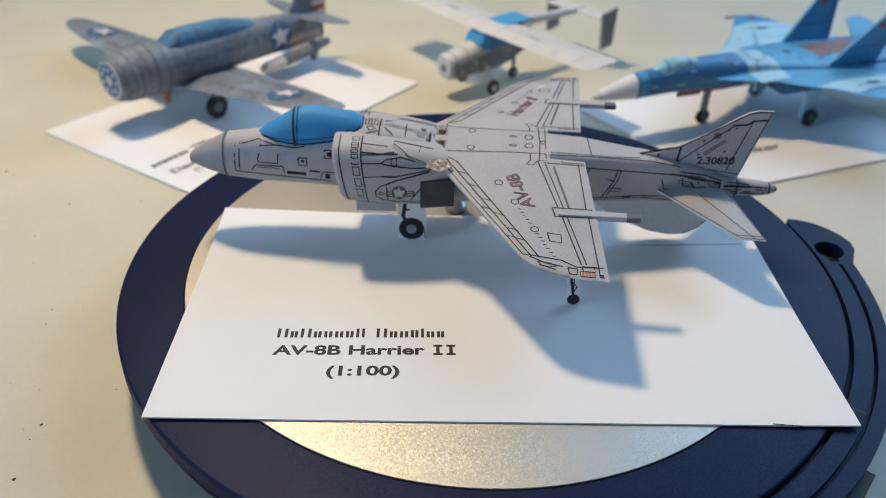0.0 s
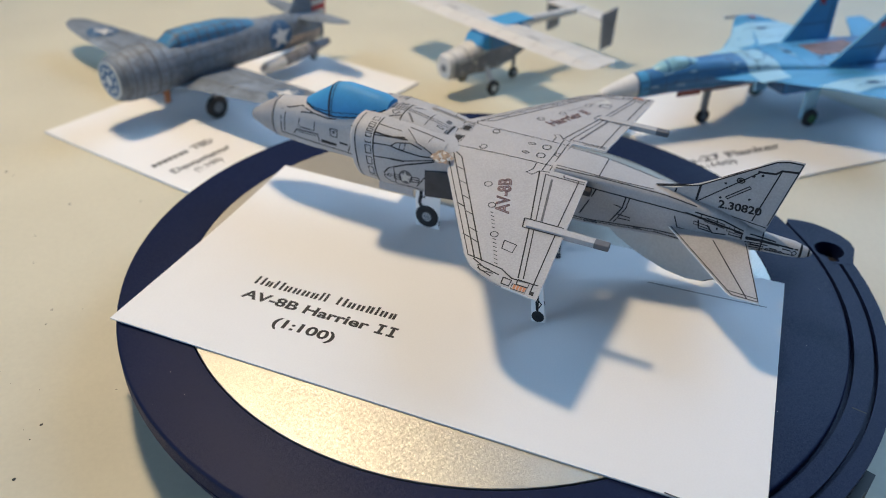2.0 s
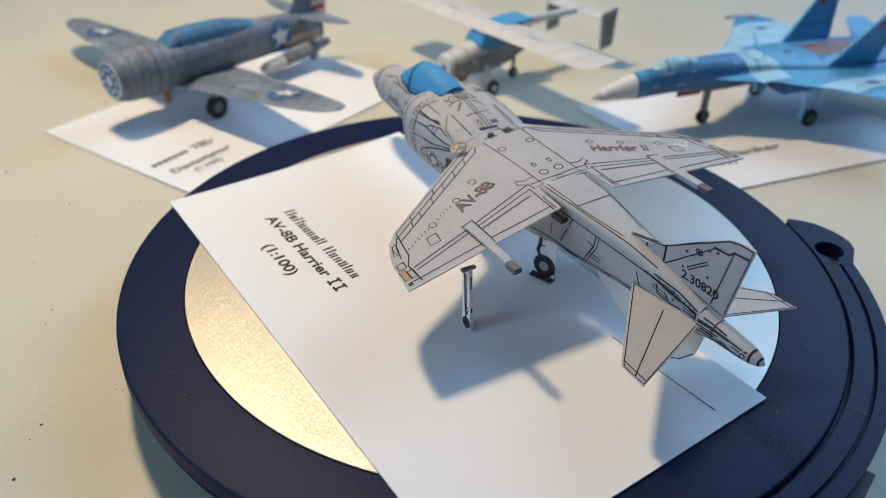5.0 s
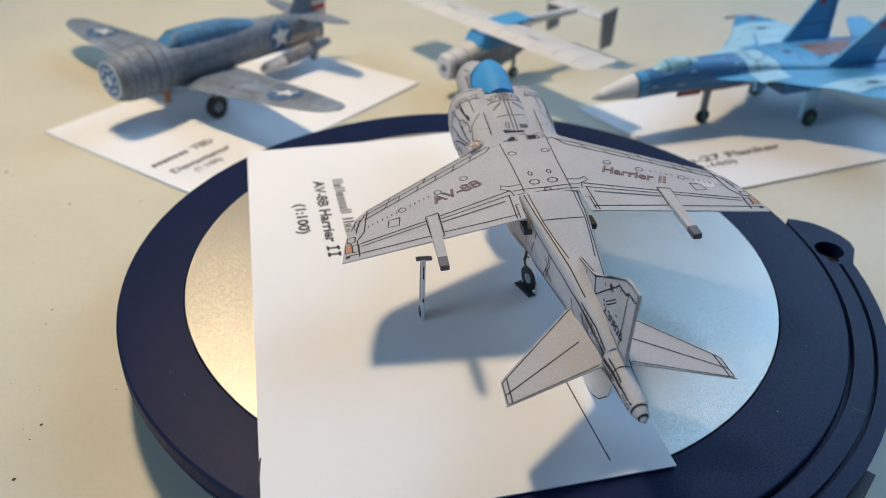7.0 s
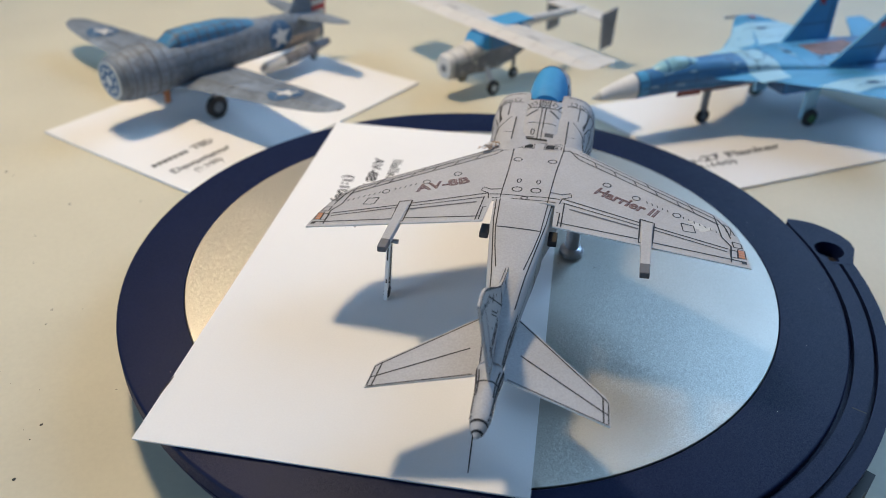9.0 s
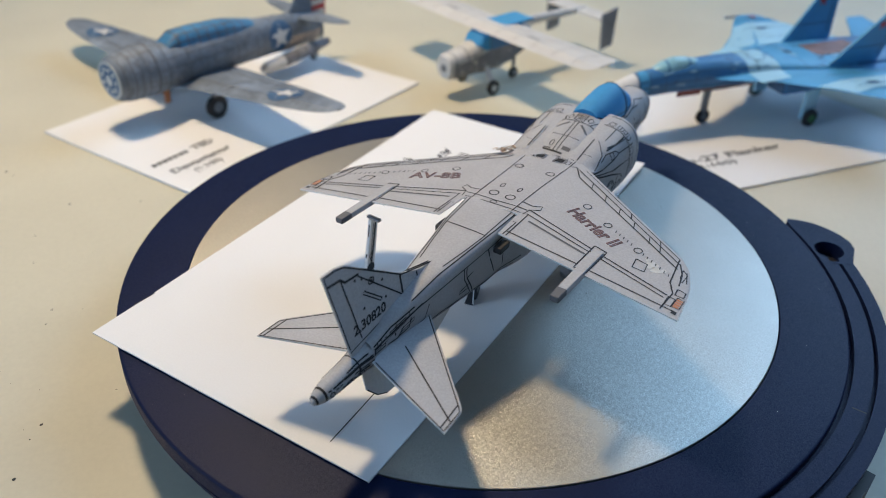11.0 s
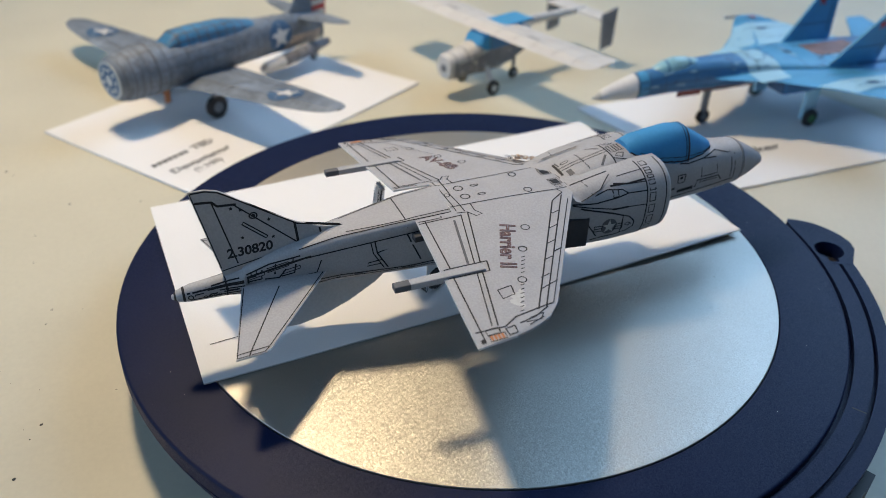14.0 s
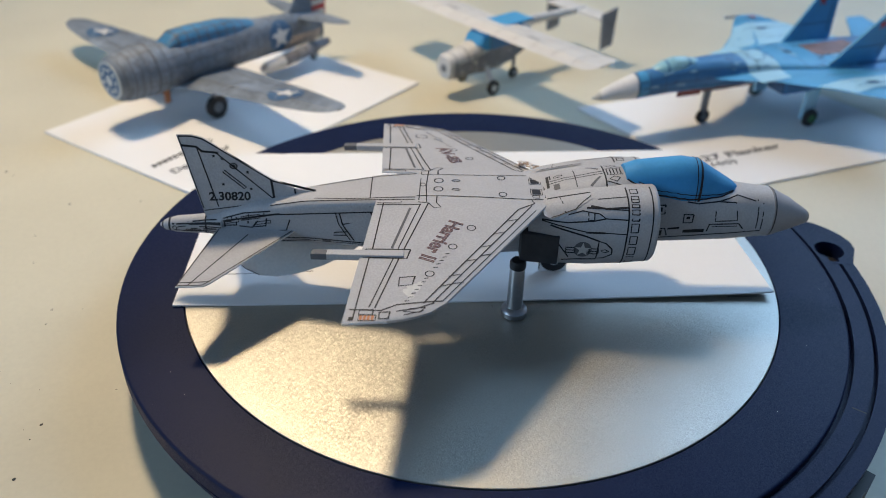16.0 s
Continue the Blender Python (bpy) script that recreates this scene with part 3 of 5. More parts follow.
        strip(bm, fb, round_pts(-67.4, 15.4, 0.45, 0.45, 10), 0.22, close=True)
    for s in (1, -1):
        fl, fb = fus.flank(s), boom.flank(s)
        for y0, y1, z0, h in ((-48.4, -52.6, 19.7, 0.9), (-53.2, -56.4, 18.3, 0.8), (-46.2, -49.6, 18.4, 0.7)):
            k = (z0 - 0.22 * (y0 - y1))
            strip(bm, fl, [(y0, z0), (y1, k), (y1, k - h), (y0, z0 - h)], 0.2, close=True)
        for y in (-47.4, -50.8, -54.6, -55.6):
            zc = fus.row(y)[0] + 0.62 * fus.row(y)[2]
            strip(bm, fl, [(y, zc + 0.5), (y - 0.2, zc - 0.5)], 0.22)
        for y in (-62.0, -62.9, -63.8, -64.7):
            strip(bm, fb, round_pts(y, 14.9, 0.34, 0.34, 8), 0.2, close=True)
        strip(bm, fb, [(-57.2, 16.7), (-64.0, 16.3)], 0.26)
        strip(bm, fb, [(-58.6, 16.0), (-61.2, 15.9), (-61.2, 15.3), (-58.6, 15.4)], 0.2, close=True)
    strip(bm, boom, [(-68.6, 360 * i / 24) for i in range(25)], 0.5)
    strip(bm, boom, [(-70.2, 360 * i / 24) for i in range(25)], 0.45)
    strip(bm, boom, [(-60.6, 360 * i / 24) for i in range(25)], 0.3)
    part("printed_linework", bm, (INK, SOFTINK), t)

    # canopy
    can = Body([(53.4, 26.0, 0.5, 0.5, 2), (52.2, 25.6, 2.5, 1.9, 2), (49, 25.1, 3.9, 4.4, 2), (44.2, 24.9, 4.7, 7.6, 2.1),
                (40.5, 24.8, 5.0, 8.2, 2.1), (35.5, 25.0, 4.9, 7.4, 2.1), (31.5, 25.4, 4.5, 6.4, 2.2), (28.8, 25.8, 4.0, 4.9, 2.3)])
    canopy = part("canopy", can.mesh(18, 3.2), CANOPY, t, "glossy blue printed paper canopy", smooth=True)
    bm = bmesh.new()
    strip(bm, can, [(44.2 + 0.3 * math.sin(radians(a)), a) for a in range(-12, 193, 6)], 0.55, 0.06)
    strip(bm, can, [(43.5, a) for a in range(-12, 193, 6)], 0.18, 0.06)
    for s in (1, -1):
        sill = []
        for y in np.arange(52.0, 28.5, -1.0):
            a = 88.0
            zc, w, h, n = fus.row(y)
            while a > -25:
                p = can.co(y, radians(a - 2))
                if (abs(p.x) / w) ** n + (abs(p.z - zc) / h) ** n < 1.0:
                    break
                a -= 2
            sill.append((float(y), (a + 2) if s > 0 else 178 - a))
        strip(bm, can, sill, 0.34, 0.08)
        strip(bm, can, [(y + 0.2, a + 7 * s) for y, a in sill[:-2]], 0.16, 0.08)
    part("printed_linework", bm, INK, canopy)

    # intakes on both flanks
    for s in (1, -1):
        nac = Body([(34.6, 20.5, 7.5, 7.9, 2.5), (34.0, 20.5, 7.9, 8.3, 2.6), (28, 20.2, 8.0, 8.4, 2.8), (21, 19.6, 7.5, 8.2, 2.9),
                    (14, 19.0, 6.7, 7.5, 3.0), (8.2, 18.6, 5.5, 6.6, 3.0)], 4.8 * s)
        if s < 0:
            nac.s[:, 1] += 0.45
            nac.s[:, 3] -= 0.5
        def swept(bm, s=s):
            """Lean the lip of the left intake back towards its foot."""
            for v in bm.verts if s < 0 else ():
                v.co.y -= 0.15 * max(0.0, 27.0 - v.co.z) * min(1.0, max(0.0, (v.co.y - 19) / 12))
            return bm

        bm = nac.mesh(44, 1.5, cap=(True, False))
        hi = [v for v in bm.verts if v.co.y > 34.5]
        inner = [bm.verts.new(Vector((4.8 * s + (v.co.x - 4.8 * s) * 0.9, v.co.y - 0.1, 20.5 + (v.co.z - 20.5) * 0.93))) for v in hi]
        deep = [bm.verts.new(Vector((4.8 * s + (v.co.x - 4.8 * s) * 0.8, 29.0, 20.5 + (v.co.z - 20.5) * 0.85))) for v in hi]
        n = len(hi)
        for i in range(n):
            j = (i + 1) % n
            bm.faces.new((hi[i], hi[j], inner[j], inner[i])).material_index = 1
            bm.faces.new((inner[i], inner[j], deep[j], deep[i])).material_index = 2
        bm.faces.new(deep).material_index = 2
        ob = part("intake", swept(bm), (GREY, EDGE, SOFTINK), t, "rounded grey intake with printed blow-in doors", smooth=True)
        A = lambda a: a if s > 0 else 180 - a
        bm = bmesh.new()
        nf = nac.flank(s)
        L = lambda pts, w=0.26: strip(bm, nf, pts, w)
        arc = range(-80, 91, 6)
        strip(bm, nac, [(33.0, A(a)) for a in arc], 0.28)
        strip(bm, nac, [(28.0, A(a)) for a in arc], 0.32)
        for z in (15.2, 17.7, 20.4, 23.2, 25.7, 27.5):
            h = 0.95 if z < 27 else 0.5
            L([(30.2, z - h), (28.7, z - h), (28.7, z + h), (30.2, z + h), (30.2, z - h)], 0.28)
        for x in (11.0, 9.2, 7.0):
            strip(bm, nac.deck, [(s * (x + 0.7), 30.2), (s * (x + 0.7), 28.7), (s * (x - 0.7), 28.7), (s * (x - 0.7), 30.2), (s * (x + 0.7), 30.2)], 0.26)
        strip(bm, nac.deck, [(s * 10.8, 28), (s * 10.6, 23.5), (s * 9.8, 20.5)], 0.4)
        strip(bm, nac.deck, [(s * 8.6, 28), (s * 8.5, 22.0)], 0.24)
        L([(28.0, 26.6), (23.3, 26.5)], 0.24)
        L([(23.3, 26.6), (19.7, 26.4)], 0.42)
        L([(28.0, 24.9), (23.5, 24.9), (22.2, 25.7), (18.9, 25.9), (15.9, 25.0)], 0.26)
        L([(23.5, 24.9), (21.0, 24.3), (15.9, 23.6), (10.8, 23.7)], 0.3)
        L([(21.2, 25.7), (21.2, 24.5), (20.0, 24.4), (20.0, 25.8)], 0.28)
        L([(28.0, 21.8), (23.6, 21.9)], 0.24)
        L([(23.6, 21.9), (19.8, 21.8)], 0.45)
        L([(19.8, 21.9), (10.8, 23.5)], 0.26)
        L([(25.5, 18.0), (24.1, 19.4), (22.6, 19.9), (22.5, 15.4), (24.0, 15.6), (25.5, 16.7), (25.5, 18.0)], 0.32)
        L([(24.9, 17.4), (24.0, 17.9), (23.2, 17.5), (24.0, 17.1), (24.9, 17.4)], 0.24)
        L([(22.6, 19.9), (19.8, 20.9), (12.5, 22.8)], 0.38)
        L([(22.5, 15.2), (18.5, 14.9), (15.5, 14.4)], 0.34)
        L([(16.8, 15.4), (14.2, 19.0), (14.4, 20.6)], 0.3)
        for y in (21.8, 17.0):
            L(rect_pts(y, 17.3, 1.9, 1.3) + [rect_pts(y, 17.3, 1.9, 1.3)[0]], 0.3)
            L([(y - 0.9, 17.3), (y + 0.9, 17.3)], 0.22)
        patch(bm, nf, round_pts(19.5, 17.6, 1.85, 1.95, 18), 0.06, 1)
        patch(bm, nf, star_pts(19.5, 17.6, 1.7, 1.75), 0.12, 2)
        part("printed_linework", swept(bm), (INK, SOFTINK, PALEGREY), ob)
        # dark swivelling nozzle and the rear one
        bm = soft_box(0, 0, 0, 3.4, 7.8, 7.0, 0.25)
        for v in bm.verts:
            v.co.x -= 0.08 * (7.8 - v.co.y)
            v.co.z += -0.06 * v.co.y
        if s < 0:
            bm.transform(Matrix.Diagonal((-1, 1, 1, 1)))
        noz = part("nozzle", moved(bm, Matrix.Translation((8.4 * s, 6.8, 13.9))), DARKGREY, t, "dark grey printed nozzle block")
        part("nozzle", moved(soft_box(-0.9, -1.8, -0.7, 0.9, 1.8, 0.7, 0.2), Matrix.Translation((6.9 * s, -22.0, 21.8))), DARKGREY, t)
        # smooth fairing that blends the intake's top into the wing's leading edge
        bm = bmesh.new()
        rows = []
        blend = lambda x, y: max(nac.deck(x, y)[0].z + 0.14, (y - 11) * 2.0 + (21 - y) / 10 * (wing_z(x, 11) - 0.2 + 0.063 * x))
        for i in range(11):
            y = 21.0 - i * 1.0
            edge = 8.2 + 2.6 * math.sin(math.pi / 2 * min(1.0, i / 7))
            row = []
            for q in range(7):
                x = s * (5.8 + (edge - 5.8) * q / 6)
                row.append(bm.verts.new((x, y, blend(x, y))))
            rows.append(row)
        for a, b in zip(rows, rows[1:]):
            for q in range(6):
                bm.faces.new((a[q], a[q + 1], b[q + 1], b[q]))
        fair = part("fairing", bm, GREY, t, smooth=True)
        bm = bmesh.new()
        fs = lambda x, y: (Vector((x, y, blend(x, y))), Vector((0.3 * s, 0, 0.95)))
        strip(bm, fs, [(s * 7.4, 20.8), (s * 10.0, 17.4), (s * 10.6, 12.4)], 0.22)
        strip(bm, fs, [(s * 6.3, 20.8), (s * 6.3, 12.0)], 0.3)
        strip(bm, fs, [(s * 6.3, 14.6), (s * 10.2, 15.4)], 0.2)
        part("printed_linework", bm, INK, fair)
        if s < 0:
            rnd = random.Random(5)
            bm = bmesh.new()
            sheet = [[bm.verts.new((-1.5 + 0.5 * a + rnd.uniform(-0.18, 0.18), -2.9 + 0.58 * b + rnd.uniform(-0.2, 0.2),
                                    0.1 + rnd.uniform(-0.2, 0.22) - 0.12 * abs(a - 3))) for b in range(11)] for a in range(7)]
            for a in range(6):
                for b in range(10):
                    if (a, b) not in ((0, 0), (5, 9), (5, 0), (0, 8), (0, 9)):
                        f = bm.faces.new((sheet[a][b], sheet[a + 1][b], sheet[a + 1][b + 1], sheet[a][b + 1]))
                        f.material_index = rnd.choice((0, 0, 0, 1))
            for v in [v for v in bm.verts if not v.link_faces]:
                bm.verts.remove(v)
            bmesh.ops.solidify(bm, geom=bm.faces[:], thickness=0.16)
            bm = moved(bm, Matrix.Translation((-10.7, 11.0, 24.9)) @ Matrix.Rotation(radians(-35), 4, "Z") @ Matrix.Rotation(radians(-16), 4, "Y") @ Matrix.Scale(1.25, 4))
            part("torn_edge", bm, (TAN, EDGE), t, "torn crumpled tan paper at the wing root")

    # wing
    bm = bmesh.new()
    xs = sorted({0.0} | {s * x for s in (1, -1) for x in (4.5, 6.6, 7.0, 7.5, 14, 20, 26, 32, 38.5, 40, 41, 42, 42.8, 43.4, 43.6)})
    cs = (0, 0.02, 0.06, 0.12, 0.3, 0.55, 0.8, 1.0)
    top, bot = [], []
    for x in xs:
        le, te = wing_le(x), wing_te(x)
        row, low = [], []
        for c in cs:
            xx = x + math.copysign(1.0 * c * max(0.0, (abs(x) - 38.5) / 5.1), x) if abs(x) > 38.5 else x
            y = le + (te - le) * c
            z = wing_z(xx, y)
            th = 0.32 + 0.75 * math.sin(math.pi * min(1.0, c + 0.12)) * (1 - abs(x) / 60)
            row.append(bm.verts.new((xx, y, z)))
            low.append(bm.verts.new((xx, y, z - th)))
        top.append(row)
        bot.append(low)
    m = len(cs)
    for i in range(len(xs) - 1):
        for j in range(m - 1):
            bm.faces.new((top[i][j], top[i][j + 1], top[i + 1][j + 1], top[i + 1][j]))
            bm.faces.new((bot[i][j], bot[i + 1][j], bot[i + 1][j + 1], bot[i][j + 1]))
        bm.faces.new((top[i][0], top[i + 1][0], bot[i + 1][0], bot[i][0]))
        bm.faces.new((top[i][-1], bot[i][-1], bot[i + 1][-1], top[i + 1][-1])).material_index = 1
    for i in (0, -1):
        for j in range(m - 1):
            bm.faces.new((top[i][j], bot[i][j], bot[i][j + 1], top[i][j + 1])).material_index = 1
    wing = part("wing", bm, (GREY, EDGE), t, "swept light grey paper wing with printed panel lines", smooth=True)
    wing.matrix_local = mm(0, 0, 25) @ pose(0, 0, 0, 0, -3.6, -1.8) @ mm(0.3, 0, -25)

    bm = bmesh.new()
    L = lambda pts, w=0.24, mat=0, close=False: strip(bm, wing_surf, pts, w, 0.06, mat=mat, close=close)
    P = lambda pts, mat=0: patch(bm, wing_surf, pts, 0.06, mat)
    for s in (1, -1):
        X = lambda pts: [(s * x, y) for x, y in pts]
        le = lambda x, d: (x, wing_le(x) - d)
        L(X([le(9.5, 1.0), le(38.5, 0.8)]), 0.2)
        L(X([le(8.0, 2.7), le(39.0, 1.9)]), 0.26)
        L(X([(7.2, 9.6), le(9.5, 4.6), le(39.2, 3.3)]), 0.28)
        for x in (13, 17.5, 22, 26.5, 31):
            L(X([le(x, 2.5), le(x + 0.7, 4.2)]), 0.22)
        L(X([le(24.5, 0.8), le(25.4, 2.5)]), 0.3)
        L(X([le(33, 0.6), le(34.5, 3.6)]), 0.22)
        # centre panel and the seam beside it
        L(X([(5.6, 12.3), (5.7, 9.0), (5.2, -2.0), (5.0, -14.8)]), 0.22)
        L(X([(7.2, 9.6), (5.7, 9.0)]), 0.22)
        L(X([(5.1, -10.5), (7.6, -10.6), (9.3, -9.6), (9.6, -11.0), (7.8, -12.2), (7.4, -14.4)]), 0.24)
        L(X([(7.2, -17.8), (7.9, -17.8), (7.9, -22.7)]), 0.24)
        # flap and aileron
        L(X([(7.8, -12.2), (23.8, -16.3)]), 0.28)
        L(X([(26.4, -17.0), (40.6, -20.3)]), 0.28)
        L(X([(8.2, -13.8), (23.6, -17.4)]), 0.24)
        L(X([(26.6, -18.1), (40.4, -21.3)]), 0.24)
        L(X([(9.6, -15.8), (23.5, -18.6)]), 0.5, 1)
        L(X([(8.0, -21.4), (23.6, -22.2)]), 0.26)
        L(X([(26.4, -22.6), (43.4, -23.8)]), 0.26)
        L(X([(8.4, -13.8), (8.6, -22.8)]), 0.26)
        L(X([(23.8, -15.0), (26.6, -15.6), (26.3, -23.6), (23.7, -23.4), (23.8, -15.0)]), 0.3)
        L(X([(23.9, -17.2), (26.4, -17.6)]), 0.24)
        # tip
        L(X([le(38.4, 0.9), (39.0, -12.6), (39.6, -16.5), (41.2, -19.2), (41.0, -24.6)]), 0.3)
        L(X([le(39.0, 1.6), (40.6, -13.2), (41.3, -16.6)]), 0.28)
        L(X([(40.2, -11.6), (41.4, -12.6), (41.4, -15.4), (40.6, -14.2), (40.2, -11.6)]), 0.2)
        L(X([(41.0, -11.9), (42.2, -15.2)]), 0.22)
        L(X([(41.5, -17.6), (43.1, -17.8), (43.3, -19.4), (41.7, -19.4), (41.5, -17.6)]), 0.3)
        L(X([(41.0, -20.4), (42.3, -20.6), (42.3, -22.9), (41.0, -22.8), (41.0, -20.4)]), 0.3)
        for k in range(4):
            P(X([(42.5, -20.2 - k * 0.66), (43.6, -20.3 - k * 0.66), (43.6, -20.75 - k * 0.66), (42.5, -20.7 - k * 0.66)][::s]), 2)
        L(X([(42.4, -19.9), (43.7, -20.0), (43.8, -22.9), (42.4, -22.8), (42.4, -19.9)]), 0.2)
        P(X([(42.9, -23.6), (43.8, -23.7), (43.9, -24.6), (42.9, -24.5)][::s]))
        # fuel caps, tick marks and an access hatch
        for x, y, r in ((16.4, -3.5, 0.85), (22.7, -7.1, 0.8), (31.0, -11.2, 0.8)):
            L(X(round_pts(x, y, r)), 0.2, close=True)
        for k in range(14):
            x = 24.9 + k * 1.05
            if abs(x - 31.0) > 0.9:
                L(X([(x, -7.7 - k * 0.52), (x + 0.12, -8.5 - k * 0.52)]), 0.18)
        L(X([(31.8, -13.8), (34.2, -14.2), (34.6, -16.6), (32.2, -16.6)]), 0.26, close=True)
        P(X([(1.5, 9.4), (3.5, 9.4), (3.5, 11.2), (1.5, 11.2)][::s]))
        L(X([(1.2, 9.1), (3.8, 9.1), (3.8, 11.5), (1.2, 11.5)]), 0.18, close=True)
        L(X([(4.1, 9.4), (5.1, 9.4), (5.1, 10.8), (4.1, 10.8)]), 0.2, close=True)
        L(X(round_pts(3.9, 3.2, 0.95, 0.8)), 0.24, close=True)
        L(X(round_pts(2.1, -6.6, 0.42, 0.85)), 0.22, close=True)
        L(X(round_pts(2.0, -10.3, 1.05, 0.95)), 0.26, close=True)
    L([(-7.4, -12.6), (0, -12.9), (7.4, -12.6)], 0.24)
    L([(-6.8, -14.2), (6.8, -14.2)], 0.2)
    L(round_pts(0, -13.6, 0.7, 0.55), 0.2, close=True)
    # shaded slit at the wing's front step, drawn in as a thick black line
    L([(-5.6, 12.2), (5.6, 12.2)], 0.5)
    part("printed_linework", bm, (INK, SOFTINK, ORANGE), wing)
    # a scuffed, peeling spot on one wing
    bm = bmesh.new()
    rnd = random.Random(11)
    for x, y, r in ((34.8, -13.8, 1.5), (36.2, -14.8, 1.2), (33.8, -12.8, 0.7), (37.4, -14.2, 0.7)):
        patch(bm, wing_surf, [(x + (q[0] - x) * rnd.uniform(0.6, 1.1), y + (q[1] - y) * rnd.uniform(0.5, 1.0)) for q in round_pts(x, y, r, r, 11)], 0.045)
    part("printed_mark", bm, PALEGREY, wing, "scuffed pale patch")

    def wing_text(x, y, turn):
        c, s_ = math.cos(radians(turn)), math.sin(radians(turn))
        return lambda u, v: wing_surf(x + c * u - s_ * v, y + s_ * u + c * v)

    lettering("lettering", "AV-8B", wing, wing_text(-24.0, -11.6, 19), REDINK, 12.0, 3.1, 0.04, outline=0.035)
    lettering("lettering", "Harrier II", wing, wing_text(13.8, -7.9, -24), REDINK, 13.8, 3.2, 0.04, outline=0.035)

    # flap track fairings behind the wing
    for s in (1, -1):
        bm = soft_box(-1.15, -17.4, -1.3, 1.15, 0, 0, 0.2)
        for v in bm.verts:
            k = -v.co.y / 17.4
            v.co.x *= 1 - 0.22 * k
            v.co.z += -0.2 * k
        for f in bm.faces:
            if f.calc_center_median().y < -14.4:
                f.material_index = 1
        end = bmesh.ops.bisect_plane(bm, geom=bm.verts[:] + bm.edges[:] + bm.faces[:], plane_co=(0, -14.4, 0), plane_no=(0, 1, 0))
        for f in bm.faces:
            f.material_index = 1 if f.calc_center_median().y < -14.4 else 0
        rod = part("fairing", moved(bm, Matrix.Translation((25.2 * s, -16.2, wing_z(25.2, -17) + 0.35))), (GREY, SOFTINK), wing, "grey flap fairing with dark end")

    # tail
    for s in (1, -1):
        out = [(2.2, -40.4), (19.6, -56.0), (20.4, -57.0), (20.7, -62.6), (2.2, -57.8)]
        bm = plate([(s * x, y) for x, y in out][::s], -0.16, 0.16)
        slope = lambda x: 16.0 - 0.115 * abs(x)
        for v in bm.verts:
            v.co.z += slope(v.co.x)
        stab = part("tailplane", bm, (GREY, EDGE), t)
        bm = bmesh.new()
        ss = lambda x, y: (Vector((x, y, slope(x) + 0.16)), Vector((0, 0, 1)))
        for pts, w in (([(3.2, -41.8), (19.5, -56.6), (20.2, -57.4), (20.4, -62.2)], 0.22), ([(4.5, -51.0), (20.3, -60.2)], 0.26),
                       ([(19.2, -56.2), (19.6, -62.2)], 0.26), ([(3, -57.6), (20.4, -62.4)], 0.2)):
            strip(bm, ss, [(s * x, y) for x, y in pts], w)
        part("printed_linework", bm, INK, stab)
    finpts = [(-34.5, 23.4), (-40.5, 24.2), (-45.5, 26.4), (-52, 30.4), (-57.2, 34.3), (-59.2, 35.6), (-61.4, 36.2), (-64.4, 36.2), (-60.6, 17.4), (-58, 16.4), (-44, 19.8), (-36, 22.2)]
    fin = part("fin", upright(plate(finpts, -0.2, 0.2)), (GREY, GREY), t, "grey swept tail fin with dark printed number")
    bm = bmesh.new()
    for s in (1, -1):
        fsf = lambda y, z, s=s: (Vector((0.2 * s, y, z)), Vector((s, 0, 0)))
        for pts, w in (([(-34.8, 23.3), (-45.4, 26.0), (-57.2, 34.0), (-59.2, 35.3), (-61.4, 35.9), (-64.0, 35.9)], 0.3), ([(-56.2, 32.3), (-59.6, 32.6), (-60.6, 33.6), (-63.6, 33.9)], 0.5),
                       ([(-60.6, 33.6), (-57.6, 20.0)], 0.28), ([(-45.5, 21.8), (-56.6, 32.2)], 0.28), ([(-45.8, 26.3), (-45.5, 22.0)], 0.5),
                       ([(-41, 24.2), (-40.8, 22.8)], 0.4), ([(-64.1, 35.9), (-60.8, 19.6)], 0.2),
                       ([(-51.2, 24.6), (-55.4, 28.4), (-55.8, 28.0), (-51.6, 24.2), (-51.2, 24.6)], 0.26),
                       ([(-45.5, 21.4), (-52, 20.3), (-60.8, 19.0)], 0.22)):
            strip(bm, fsf, pts, w)
        for y, z, r in ((-50.6, 28.0, 0.42), (-55.6, 31.0, 0.42), (-57.3, 31.6, 0.42), (-50.2, 24.2, 0.4), (-56, 25.2, 0.4)):
            patch(bm, fsf, star_pts(y, z, r, inner=0.55))
        strip(bm, fsf, round_pts(-53.4, 29.4, 0.75, 0.6, 10), 0.3, close=True)
        patch(bm, fsf, round_pts(-53.4, 29.4, 0.45, 0.35, 8))
    part("printed_linework", bm, INK, fin)
    fin.matrix_local = mm(0, 0, 20) @ pose(0, 0, 0, 0, -6, 0) @ mm(0, 0, -20)
    left = plane_surf((-0.2, -50.2, 21.5), Vector((0, -0.996, 0.02)), Vector((0, 0.05, 0.998)))
    right = plane_surf((0.2, -59.4, 21.3), Vector((0, 0.996, 0.02)), Vector((0, 0.05, 0.998)))
    for sf in (left, right):
        lettering("lettering", "2.30820", fin, sf, INK, 8.9, 2.1, 0.04, bold=0.03)

    # keel sheet under the rear fuselage
    keel = [(-26, 11.5), (-30, 8.0), (-36, 4.6), (-42, 2.2), (-47, 1.3), (-51, 1.6), (-54, 3.4), (-57, 7.0), (-58, 12.0)]
    ob = part("keel", upright(plate(keel, -0.15, 0.15)), (WHITEP, EDGE), t, "rounded pale paper keel sheet")
    bm = bmesh.new()
